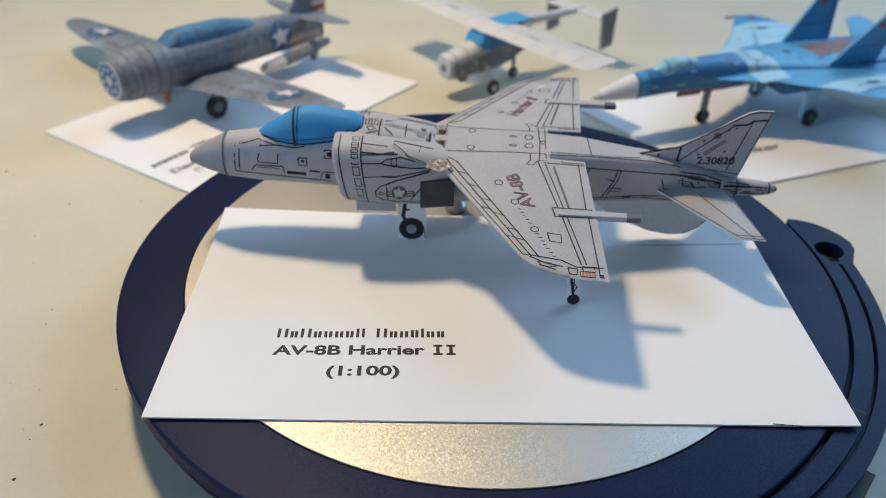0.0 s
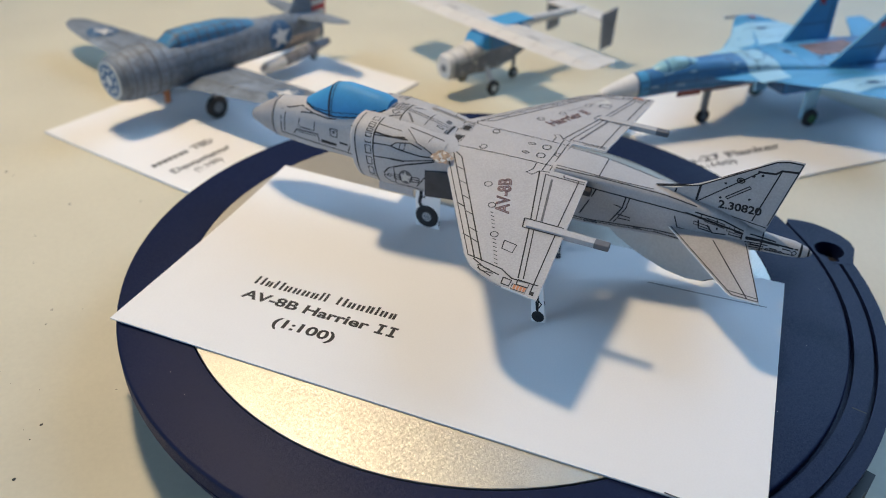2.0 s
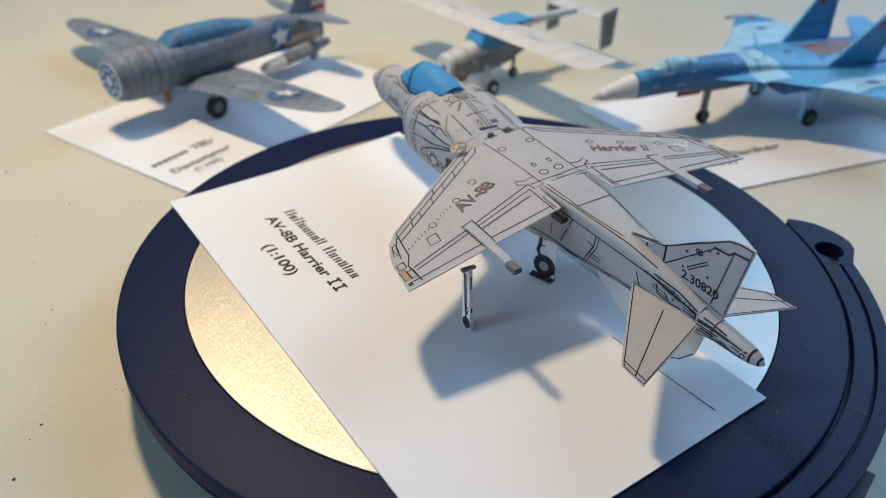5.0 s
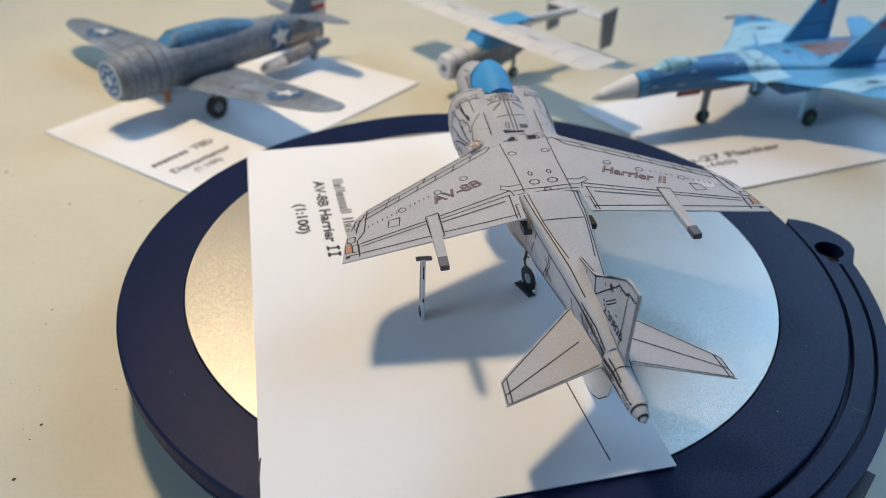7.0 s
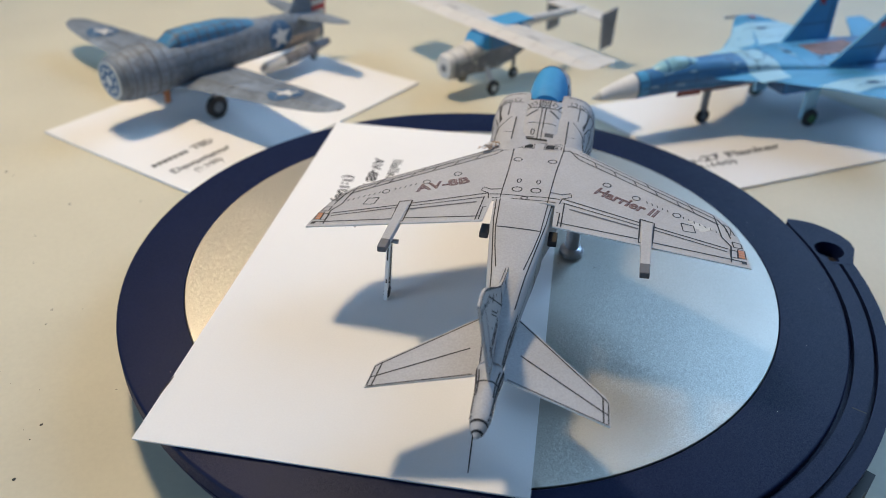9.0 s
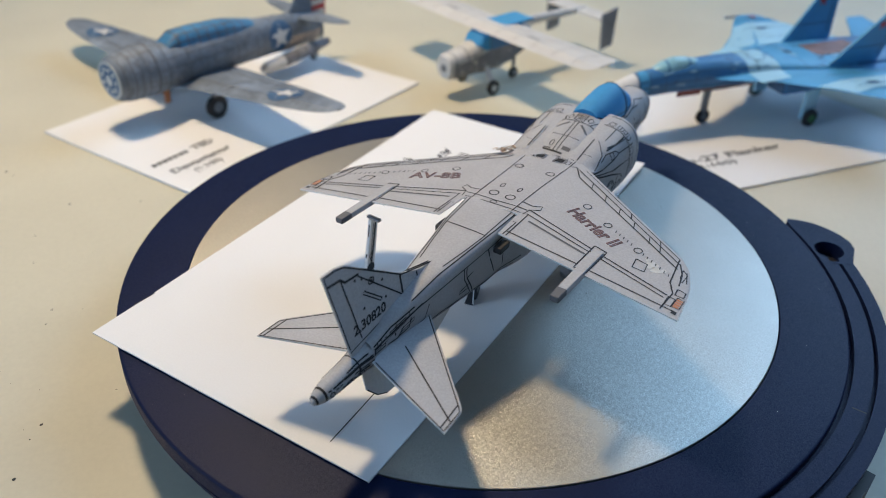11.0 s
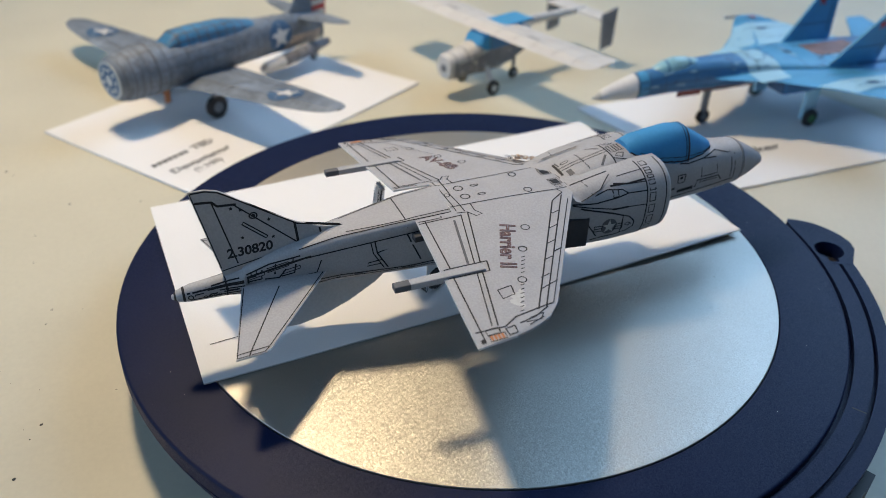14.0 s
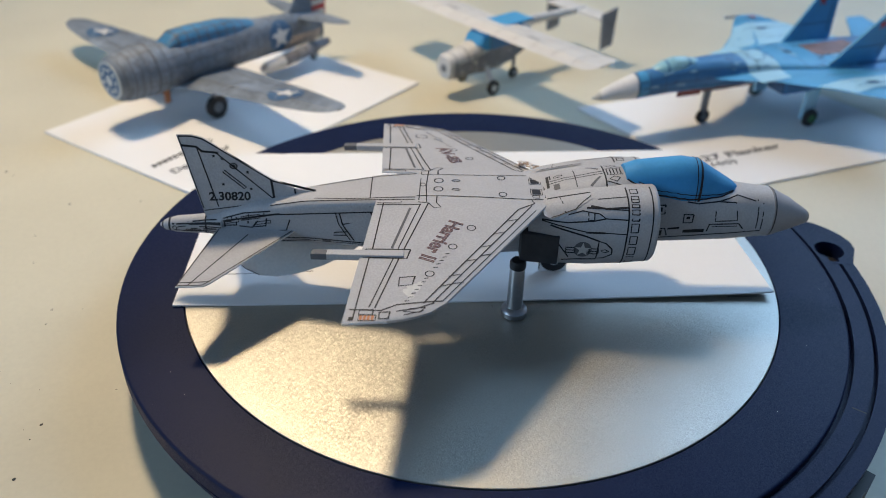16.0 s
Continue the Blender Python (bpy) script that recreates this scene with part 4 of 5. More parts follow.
    for s in (1, -1):
        strip(bm, lambda y, z, s=s: (Vector((0.15 * s, y, z)), Vector((s, 0, 0))), [(-51, 1.8), (-54, 3.6), (-56.8, 7.0)], 0.22)
    part("printed_linework", bm, INK, ob)
    # belly fairing ahead of the front wheel
    part("belly_strake", moved(soft_box(-0.3, 0, 0, 0.3, 9.6, 5.4, 0.1), Matrix.Translation((-5.0, 20.8, 8.4))), GREY, t)

    # landing gear: printed discs on paper tabs
    def gear(name, x, y, z, r, top, tab, label):
        ob = part(name, upright(plate([(y - tab, 0.02), (y + tab * 0.9, 0.02), (y + tab * 0.9, top), (y - tab, top)], -0.12, 0.12), x),
                  (CARD, EDGE), t, label)
        side = Matrix.Rotation(radians(90), 4, "Y")
        bm = bmesh.new()
        lathe(bm, [(r * 0.9, -0.34), (r, -0.2), (r, 0.2), (r * 0.9, 0.34)], 28, m=Matrix.Translation((x, y, z)) @ side)
        wheel = part("wheel", bm, RUBBER, ob)
        bm = bmesh.new()
        lathe(bm, [(r * 0.42, -0.4), (r * 0.42, 0.4)], 20, m=Matrix.Translation((x, y, z)) @ side)
        hub = part("hub", bm, MIDGREY, wheel)
        bm = bmesh.new()
        for s in (1, -1):
            hs = lambda a, b, s=s: (Vector((x + 0.4 * s, a, b)), Vector((s, 0, 0)))
            strip(bm, hs, round_pts(y, z, r * 0.32, r * 0.32, 16), 0.2, 0.04, close=True)
            strip(bm, hs, round_pts(y, z, r * 0.14, r * 0.14, 10), 0.16, 0.04, close=True)
        part("printed_linework", bm, PALEGREY, hub)
        bm = bmesh.new()
        for s in (1, -1):
            gs = lambda a, b, s=s: (Vector((x + 0.12 * s, a, b)), Vector((s, 0, 0)))
            k = (top - z)
            strip(bm, gs, [(y + 1.5, top), (y + 1.7, z + 0.6 * k), (y + 2.1, z + 0.4 * k), (y + 0.2, z + 0.1)], 0.95, 0.05)
            strip(bm, gs, [(y + 2.1, z + 0.55 * k), (y + 0.4, z + 0.6 * k)], 0.4, 0.06)
            strip(bm, gs, round_pts(y + 0.5, z + 0.85 * k, 0.5, 0.5, 10), 0.25, 0.06, close=True)
            strip(bm, gs, [(y - tab + 0.15, 0.6), (y - tab + 0.15, 2.6)], 0.2)
        part("printed_linework", bm, INK, ob)
        return ob

    gear("front_gear", -4.6, 17.1, 3.2, 3.15, 12.5, 3.5, "white paper tab with black printed wheel")
    rear = gear("rear_gear", -2.6, -14.5, 3.0, 2.95, 12.0, 3.0, "white paper tab with black printed wheel")
    part("foot", moved(soft_box(-1.9, -3.1, 0.02, 0.1, 2.9, 0.5, 0.12), Matrix.Translation((-2.6, -14.5, 0))), DARKGREY, rear, "dark printed folded foot")
    rear.matrix_local = mm(-2.6, -14.5, 0) @ pose(0, 0, 0, 0, 0, 18) @ mm(2.6, 14.5, 0)
    x, y = -28.3, -20.8
    lean = Matrix.Translation((x, y, 0)) @ Matrix.Rotation(radians(-7), 4, "X") @ Matrix.Rotation(radians(2), 4, "Y")
    post = part("outrigger", moved(upright(plate([(-1.5, 0.05), (1.5, 0.05), (1.3, 11.0), (1.1, 14.4), (-1.2, 14.4)], -0.4, 0.4)), lean),
                (CARD, EDGE), t, "narrow white paper outrigger leg with printed wheel")
    bm = bmesh.new()
    lathe(bm, [(1.25, -0.52), (1.4, -0.45), (1.4, 0.45), (1.25, 0.52)], 20, m=lean @ Matrix.Translation((0, 0, 1.5)) @ Matrix.Rotation(radians(90), 4, "Y"))
    part("wheel", bm, RUBBER, post)
    bm = bmesh.new()
    for s in (1, -1):
        gs = lambda a, b, s=s: (lean @ Vector((0.4 * s, a, b)), lean.to_3x3() @ Vector((s, 0, 0)))
        strip(bm, gs, [(0.35, 13.4), (0.3, 6.0), (0, 2.2)], 0.55)
        strip(bm, gs, [(-0.35, 13.4), (-0.25, 6.0), (0, 2.4)], 0.24)
        strip(bm, gs, [(0.3, 6.4), (-0.9, 4.8), (0, 3.4)], 0.3)
        strip(bm, gs, round_pts(0, 1.5, 0.3, 0.3, 8), 0.2, 0.2, close=True)
    for s in (1, -1):
        gs = lambda a, b, s=s: (lean @ Vector((a, (1.24 if b > 5 else 1.46) * s, b)), lean.to_3x3() @ Vector((0, s, 0)))
        strip(bm, gs, [(0, 13.2), (0, 4.5)], 0.3)
    part("printed_linework", bm, INK, post)
    part("bracket", moved(soft_box(-1.7, -0.5, -0.35, 1.7, 0.5, 0.35, 0.12), lean @ Matrix.Translation((0.2, 0, 14.4))), MIDGREY, post)
    return t


JET = jet()


def steel_peg():
    bm = bmesh.new()
    z = DISC_Z
    lathe(bm, [(2.5, z), (2.9, z + 0.3), (2.9, z + 1.4), (2.4, z + 2.0), (1.75, z + 2.3), (1.65, z + 12.6), (1.62, z + 12.7)], 36)
    peg = thing("steel_peg", "short round steel peg with black cap on the disc", "peg")
    part("post", bm, STEEL, peg, smooth=True)
    bm = bmesh.new()
    lathe(bm, [(1.7, z + 12.6), (1.75, z + 12.8), (1.75, z + 14.0), (1.4, z + 14.5)], 32)
    part("cap", bm, RUBBER, peg, smooth=True)
    return peg


PEG = steel_peg()


# ---- the models standing on the table ----
def side_wheel(parent, x, y, z, r, hub=PALEGREY, w=1.6):
    side = Matrix.Translation((x, y, z)) @ Matrix.Rotation(radians(90), 4, "Y")
    bm = bmesh.new()
    lathe(bm, [(r * 0.75, -w / 2), (r, -w / 3), (r, w / 3), (r * 0.75, w / 2)], 22, m=side)
    wheel = part("wheel", bm, RUBBER, parent)
    bm = bmesh.new()
    lathe(bm, [(r * 0.45, -w / 2 - 0.1), (r * 0.45, w / 2 + 0.1)], 16, m=side)
    part("hub", bm, hub, wheel)
    return wheel


def wing_plate(half, chords, dihedral, th, mats, parent, name, x_root=0.0, label="", z0=0.0):
    """One swept wing per side; chords are (span share, leading y, trailing y)."""
    obs = []
    for s in (1, -1):
        bm = bmesh.new()
        rows = []
        for k, le, te in chords:
            x = x_root + (half - x_root) * k
            z = z0 + dihedral * k
            q = th * (1 - 0.75 * k ** 6)
            rows.append([bm.verts.new((s * x, y, z + dz)) for y, dz in ((le, 0), (le - 0.3 * (le - te), q), (te, 0), (le - 0.3 * (le - te), -q * 0.6))])
        for a, b in zip(rows, rows[1:]):
            for i in range(4):
                bm.faces.new((a[i], a[(i + 1) % 4], b[(i + 1) % 4], b[i]))
        bm.faces.new(rows[0])
        bm.faces.new(rows[-1])
        obs.append(part(name, bm, mats, parent, label))
    return obs


def wing_top(half, chords, dihedral, th, z0=0.0):
    """The upper face of a wing made by wing_plate."""
    ks = [c[0] for c in chords]

    def surf(x, y):
        k = min(1.0, abs(x) / half)
        le, te = np.interp(k, ks, [c[1] for c in chords]), np.interp(k, ks, [c[2] for c in chords])
        q = min(1.0, max(0.0, (le - y) / max(0.1, le - te)))
        return Vector((x, y, z0 + dihedral * k + th * (q / 0.3 if q < 0.3 else (1 - q) / 0.7))), Vector((0, 0, 1))

    return surf


def roundel(parent, surf, a, b, ra, rb, star=1.0):
    bm = bmesh.new()
    for k in range(5):
        inner, outer = (round_pts(a, b, max(0.05, ra * q / 5), max(0.05, rb * q / 5), 20) for q in (k, k + 1))
        for i in range(20):
            patch(bm, surf, [inner[i], outer[i], outer[(i + 1) % 20], inner[(i + 1) % 20]], 0.16, 0)
    part("roundel", bm, INSIGNIA, parent, "dark blue printed roundel")
    bm = bmesh.new()
    tips = star_pts(a, b, ra * star, rb * star)
    for i in range(10):
        p, q = tips[i], tips[(i + 1) % 10]
        half_p, half_q = ((p[0] + a) / 2, (p[1] + b) / 2), ((q[0] + a) / 2, (q[1] + b) / 2)
        patch(bm, surf, [p, q, half_q, half_p], 0.3, 0)
        patch(bm, surf, [half_p, half_q, (a, b)], 0.3, 0)
    part("star", bm, WHITEP, parent, "white printed star")


def bomber():
    t = thing("paper_bomber_model", "blue-grey paper propeller bomber model with white stars", "model plane", m=mm(-108, 115.5, TABLE_Z + 0.85, 0, 0, 144.7))
    fus = Body([(35, 18.6, 6.8, 7.0, 2), (33.5, 18.6, 7.7, 7.9, 2), (30.5, 18.6, 8.4, 8.7, 2), (21, 18.4, 8.8, 9.4, 2), (14, 17.8, 7.8, 8.2, 2.2), (-5, 17.6, 7.0, 7.8, 2.3),
                (-25, 17.2, 5.8, 7.8, 2.2), (-45, 15.6, 3.9, 7.2, 2.1), (-62, 14.0, 1.5, 5.4, 2)])
    body = part("fuselage", fus.mesh(32, 4), NAVYGREY, t, smooth=True)
    bm = bmesh.new()
    for y, w in ((33.2, 0.3), (30.2, 0.4), (27.5, 0.3), (25, 0.3), (21.4, 0.7), (17, 0.5), (8, 0.3), (-3, 0.3), (-14, 0.3), (-24, 0.3), (-42, 0.3)):
        strip(bm, fus, [(y, 15 * i) for i in range(25)], w, 0.06)
    for a in (148, 172, 200, 32, 8, -20):
        strip(bm, fus, [(20, a), (-45, a)], 0.22, 0.06, step=4)
    for a in range(0, 360, 40):
        strip(bm, fus, [(30, a), (21, a)], 0.2, 0.06, step=4)
    for y in (15.0, 19.4):
        for a in (158, 172, 188, 200):
            patch(bm, fus, [(y + 0.9, a - 5), (y - 0.9, a - 5), (y - 0.9, a + 5), (y + 0.9, a + 5)], 0.07, 1)
    part("printed_linework", bm, (SOFTINK, MIDGREY), body)
    for s in (1, -1):
        roundel(body, fus.flank(s), -36, 16.6, 6.2, 6.0, 0.9)
    rnd = random.Random(21)
    bm = bmesh.new()
    for _ in range(420):
        y, z, s = rnd.uniform(-50, 28), rnd.uniform(11, 24), rnd.choice((1, -1))
        w, h = rnd.uniform(0.4, 2.2), rnd.uniform(0.2, 0.7)
        patch(bm, fus.flank(s), [(y, z), (y + w, z), (y + w, z + h), (y, z + h)], 0.1, rnd.choice((0, 0, 1)))
    part("printed_linework", bm, (MIDGREY, FLANKGREY), body)
    bm = bmesh.new()
    for s in (1, -1):
        for k in range(12):
            y0, y1 = -38 - k * 1.8, -39.8 - k * 1.8
            rows = [[(y, fus.row(y)[0] - fus.row(y)[2] * q) for q in (0.15, 0.45, 0.75, 0.93)] for y in (y0, y1)]
            for j in range(3):
                patch(bm, fus.flank(s), [rows[0][j], rows[1][j], rows[1][j + 1], rows[0][j + 1]], 0.14)
    part("printed_linework", bm, TAN, body, "faded tan belly print")
    # engine face
    bm = bmesh.new()
    lathe(bm, [(6.6, 0), (6.6, 0.3), (6.0, 0.35)], 32, m=Matrix.Translation((0, 35, 18.6)) @ Matrix.Rotation(radians(-90), 4, "X"))
    cowl = part("engine_face", bm, PALEGREY, t, "pale engine face with dark radial cylinders")
    bm = bmesh.new()
    face = plane_surf((0, 35.4, 18.6), (-1, 0, 0), (0, 0, 1))
    patch(bm, face, round_pts(0, 0, 5.6, 5.6, 24), 0.05, 0)
    for k in range(9):
        a = 2 * math.pi * k / 9
        patch(bm, face, [(4.0 * math.cos(a) + q[0], 4.0 * math.sin(a) + q[1]) for q in round_pts(0, 0, 0.95, 0.95, 8)], 0.12, 1)
    patch(bm, face, round_pts(0, 0, 1.9, 1.9, 14), 0.12, 1)
    part("printed_linework", bm, (INSIGNIA, PALEGREY), cowl)
    # long greenhouse canopy
    can = Body([(14.5, 24.0, 4.2, 1.2, 3.0), (9, 23.2, 4.9, 5.8, 3.0), (0, 23.2, 5.0, 5.9, 2.8), (-13, 22.8, 4.8, 5.4, 2.8), (-25, 21.6, 3.8, 3.8, 2.6)])
    canopy = part("canopy", can.mesh(24, 3), CANOPYDULL, t, "long blue printed canopy with dark frames", smooth=True)
    bm = bmesh.new()
    for y in (9.5, 5.5, 1, -3, -7, -11, -15, -19):
        strip(bm, can, [(y, a) for a in range(-10, 191, 10)], 0.5, 0.08)
    for a in (20, 55, 125, 160):
        strip(bm, can, [(12, a), (-21, a)], 0.35, 0.08)
    part("printed_linework", bm, SOFTINK, canopy)
    chords = ((0, 13, -13), (0.25, 12.5, -12.5), (0.75, 9, -7.5), (0.88, 7.2, -5.6), (0.94, 5.8, -4.8), (0.98, 4.0, -3.6), (1.0, 1.6, -1.8))
    wings = wing_plate(82.5, chords, 5.5, 1.7, (NAVYGREY,), t, "wing", label="tapered blue-grey wing with a white star", z0=9.5)
    surf = wing_top(82.5, chords, 5.5, 1.7, 9.5)
    for ob, s in zip(wings, (1, -1)):
        ob.matrix_local = mm(7.0, 0, 11.5) @ pose(0, 0, 0, 0, 2.6, 0) @ mm(0, 0, -11.5)
        roundel(ob, surf, s * 57, 1.0, 6.2, 6.2, 0.85)
        bm = bmesh.new()
        for x in (14, 24, 34):
            strip(bm, surf, [(s * x, 10), (s * x, -9)], 0.35, 0.1)
        strip(bm, surf, [(s * 10, -7), (s * 58, -4)], 0.35, 0.1)
        strip(bm, surf, [(s * 10, 7), (s * 55, 5.5)], 0.3, 0.1)
        part("printed_linework", bm, SOFTINK, ob)
    tails = wing_plate(24, ((0, -47, -59), (0.7, -50, -58), (0.93, -52, -57), (1, -54, -56)), 1.0, 0.6, (NAVYGREY,), t, "tailplane", z0=20.5)
    fin = [(-44, 21.5), (-50, 30), (-53.5, 37), (-57, 39), (-57, 17.5), (-50, 18)]
    part("fin", upright(plate(fin, -0.5, 0.5, (0, 0))), (NAVYGREY,), t)
    rudder = part("rudder", upright(plate([(-57, 39), (-62.5, 37), (-65, 30), (-64.5, 19), (-62, 15.5), (-57, 16)], -0.45, 0.45, (0, 0))), (REDP,), t, "red and white striped rudder")
    bm = bmesh.new()
    for s in (1, -1):
        rs = lambda y, z, s=s: (Vector((0.45 * s, y, z)), Vector((s, 0, 0)))
        for z in (18.6, 23.0, 27.4, 31.8, 36.0):
            patch(bm, rs, [(-57.1, z), (-63.6, z), (-63.9, z + 2.1), (-57.1, z + 2.1)], 0.08)
    part("printed_linework", bm, WHITEP, rudder)
    torpedo = Body([(-24, 6.6, 1.0, 1.0, 2), (-26, 6.6, 2.2, 2.2, 2), (-34, 6.8, 2.5, 2.5, 2), (-52, 8.4, 2.5, 2.5, 2), (-60, 9.0, 1.4, 1.4, 2)], -6.0)
    shell = part("torpedo", torpedo.mesh(16, 2, lo=-60, hi=-35), FLANKGREY, t, "grey paper torpedo with a white nose", smooth=True)
    part("torpedo_nose", torpedo.mesh(16, 2, lo=-35, hi=-24), WHITEP, shell, smooth=True)
    bm = bmesh.new()
    for y in (-36, -41, -46, -51):
        strip(bm, torpedo, [(y, 15 * i) for i in range(25)], 0.5, 0.08)
    part("printed_linework", bm, SOFTINK, shell)
    for s in (1, -1):
        part("strut", soft_box(s * 16.5 - 0.8, 4.2, 4, s * 16.5 + 0.8, 7.2, 12, 0.3), MIDGREY, t)
        side_wheel(t, s * 16.5, 6.0, 4.3, 4.3, MIDGREY, w=2.2)
    part("strut", soft_box(-0.5, -57.5, 2, 0.5, -56, 13, 0.2), MIDGREY, t)
    side_wheel(t, 0, -57, 1.9, 1.9)
    part("torpedo_fin", soft_box(-3.8, 16, 5.5, -2.6, 18, 10.5, 0.2), ORANGE, t, "orange printed tab under the belly")
    return t


bomber()


def captioned_card(label, corners, marks):
    """A flat white card on the table; marks are (text or bars, x, y, turn, width, height)."""
    ob = tagged(part("display_card", plate(corners, TABLE_Z + 0.02, TABLE_Z + 0.85, (0, 0)), CARD, None), label, "card")
    for text, x, y, turn, w, h in marks:
        c, s = math.cos(radians(turn)), math.sin(radians(turn))
        surf = plane_surf((x, y, TABLE_Z + 0.85), (c, s, 0), (-s, c, 0))
        if isinstance(text, int):
            bm = bmesh.new()
            for k in range(text):
                a = w * k / text
                patch(bm, surf, [(a, 0.1 * h), (a + w / text * 0.7, 0.1 * h), (a + w / text * 0.7, 0.75 * h), (a, 0.75 * h)], 0.06)
            part("caption", bm, INK, ob, "black bars of the maker's name")
        else:
            lettering("lettering", text, ob, surf, INK, w, h, 0.06, bold=0.02)
    return ob


captioned_card("white card with black caption under the bomber model",
               [(-154.5, 83.2), (-89.2, 46.5), (-28.2, 142.0), (-93.5, 178.7)],
               [(7, -106.6, 61.2, 57.4, 14.6, 3.4), ("TBD", -98.0, 75.0, 57.4, 8.4, 3.4), ("Devastator", -98.8, 58.2, 57.4, 23.6, 3.4), ("(1:100)", -91.4, 59.8, 57.4, 10.6, 3.6)])
captioned_card("white card with black caption under the blue jet model",
               [(34.0, 124.5), (80.5, 66.8), (166.0, 106.6), (119.5, 164.3)],
               [(6, 47.6, 74.6, 24.6, 16.0, 3.6), ("Su-27 Flanker", 65.4, 80.4, 24.6, 42.5, 3.8), ("(1:100)", 70.6, 77.4, 24.6, 16.8, 3.4)])


def spotter():
    t = thing("paper_spotter_model", "white paper high-wing twin-boom plane model standing on the table", "model plane", m=mm(0, 146, TABLE_Z, 0, 0, 133.8))
    fus = Body([(24.4, 12.6, 3.8, 4.2, 2.6), (23.4, 12.6, 4.5, 4.9, 2.8), (12, 13.4, 5.2, 5.8, 2.8), (8, 14.4, 5.4, 7.4, 3), (0, 15.6, 5.4, 8.4, 3), (-8, 16.2, 5.2, 8.0, 3), (-16, 17.0, 4.2, 6.0, 2.6), (-20, 17.4, 2.6, 3.4, 2.2)])
    body = part("fuselage", fus.mesh(28, 3), WHITEP, t, smooth=True)
    bm = bmesh.new()
    for a0, a1 in ((-55, 8), (172, 235)):
        for y0 in range(-16, 23, 2):
            for k in range(9):
                b0, b1 = a0 + 7 * k, a0 + 7 * k + 7
                patch(bm, fus, [(y0, b0), (y0 + 2, b0), (y0 + 2, b1), (y0, b1)], 0.12, 0)
    for y in (21.5, 16, 10, 4, -3, -10):
        strip(bm, fus, [(y, 15 * i) for i in range(25)], 0.35, 0.2, mat=1)
    for a in (-20, 8, 172, 200):
        strip(bm, fus, [(22, a), (-16, a)], 0.3, 0.12, step=3, mat=1)
    part("printed_linework", bm, (FLANKGREY, MIDGREY), body, "grey printed flanks with panel lines")
    rnd = random.Random(31)
    bm = bmesh.new()
    for _ in range(200):
        y, a, w, h = rnd.uniform(-14, 21), rnd.choice((rnd.uniform(-50, 30), rnd.uniform(150, 230))), rnd.uniform(0.4, 2.0), rnd.uniform(2, 6)
        patch(bm, fus, [(y, a), (y + w, a), (y + w, a + h), (y, a + h)], 0.2, rnd.choice((0, 0, 1)))
    part("printed_linework", bm, (MIDGREY, WHITEP), body)
    glass = Body([(11.5, 18.2, 3.4, 0.8, 3), (8.6, 18.9, 5.3, 3.6, 3.4), (5.5, 19.7, 5.7, 4.6, 3.6), (-4, 20.0, 5.8, 4.4, 3.6), (-13, 20.4, 5.0, 3.8, 3)])
    canopy = part("canopy", glass.mesh(24, 2), CANOPY, t, "blue printed cabin windows")
    bm = bmesh.new()
    for y in (5.5, -2):
        strip(bm, glass, [(y, a) for a in range(-40, 221, 10)], 0.5, 0.1)
    for a0 in (-36, 156):
        for k in range(6):
            for y0, y1 in ((4.8, 1.5), (1.5, -1.4), (-2.6, -6), (-6, -9.6)):
                b0, b1 = a0 + 10 * k, a0 + 10 * k + 10
                patch(bm, glass, [(y0, b0), (y1, b0), (y1, b1), (y0, b1)], 0.09, 1)
    part("printed_linework", bm, (SOFTINK, BLUEDARK), canopy)
    chords = ((0, 8.5, -9), (0.5, 8.5, -9), (0.9, 8.2, -9), (0.96, 7.2, -9), (0.99, 5.2, -8.6), (1, 2, -7))
    wings = wing_plate(56, chords, 0.4, 1.5, (WHITEP,), t, "wing", label="straight white wing with fine grey panels", z0=24.2)
    surf = wing_top(56, chords, 0.4, 1.5, 24.2)
    for ob, s in zip(wings, (1, -1)):
        bm = bmesh.new()
        for x in (9, 18, 28, 38, 48):
            strip(bm, surf, [(s * x, 7), (s * x, -7)], 0.3, 0.1)
        strip(bm, surf, [(s * 8, -5), (s * 50, -4.6)], 0.3, 0.1)
        patch(bm, surf, [(s * 20, 1.5), (s * 26, 1.5), (s * 26, -1), (s * 20, -1)][::s], 0.1)
        part("printed_linework", bm, PALEINK, ob)
    part("wing_panel", moved(soft_box(-5.4, -17.5, 0, 5.4, -2.0, 0.9, 0.3), Matrix.Translation((0, 0, 24.3))), BLUEMID, t, "blue printed roof panel")
    b = Body([(-9, 22.8, 2.6, 2.4, 2.4), (-20, 22.2, 2.0, 2.0, 2.4), (-54, 20.8, 1.3, 1.3, 2.4)])
    boom = part("boom", b.mesh(18, 5), WHITEP, t)
    bm = bmesh.new()
    for y in (-16, -24, -33, -42):
        strip(bm, b, [(y, 15 * i) for i in range(25)], 0.3, 0.08)
    part("printed_linework", bm, PALEINK, boom)
    for s in (1, -1):
        f = upright(plate([(-47.5, 23.2), (-57.0, 24.6), (-56.0, 8.8), (-49.0, 7.8)], -0.4, 0.4, (0, 0)), 15.5 * s)
        fin = part("fin", f, FLANKGREY, t, "pale grey upright tail fin")
        bm = bmesh.new()
        for q in (1, -1):
            fs = lambda y, z, q=q, s=s: (Vector((15.5 * s + 0.4 * q, y, z)), Vector((q, 0, 0)))
            strip(bm, fs, [(-53.5, 23.4), (-53.2, 8.9)], 0.4, 0.1)
            strip(bm, fs, [(-48.4, 19), (-56, 19)], 0.3, 0.1)
        part("printed_linework", bm, MIDGREY, fin)
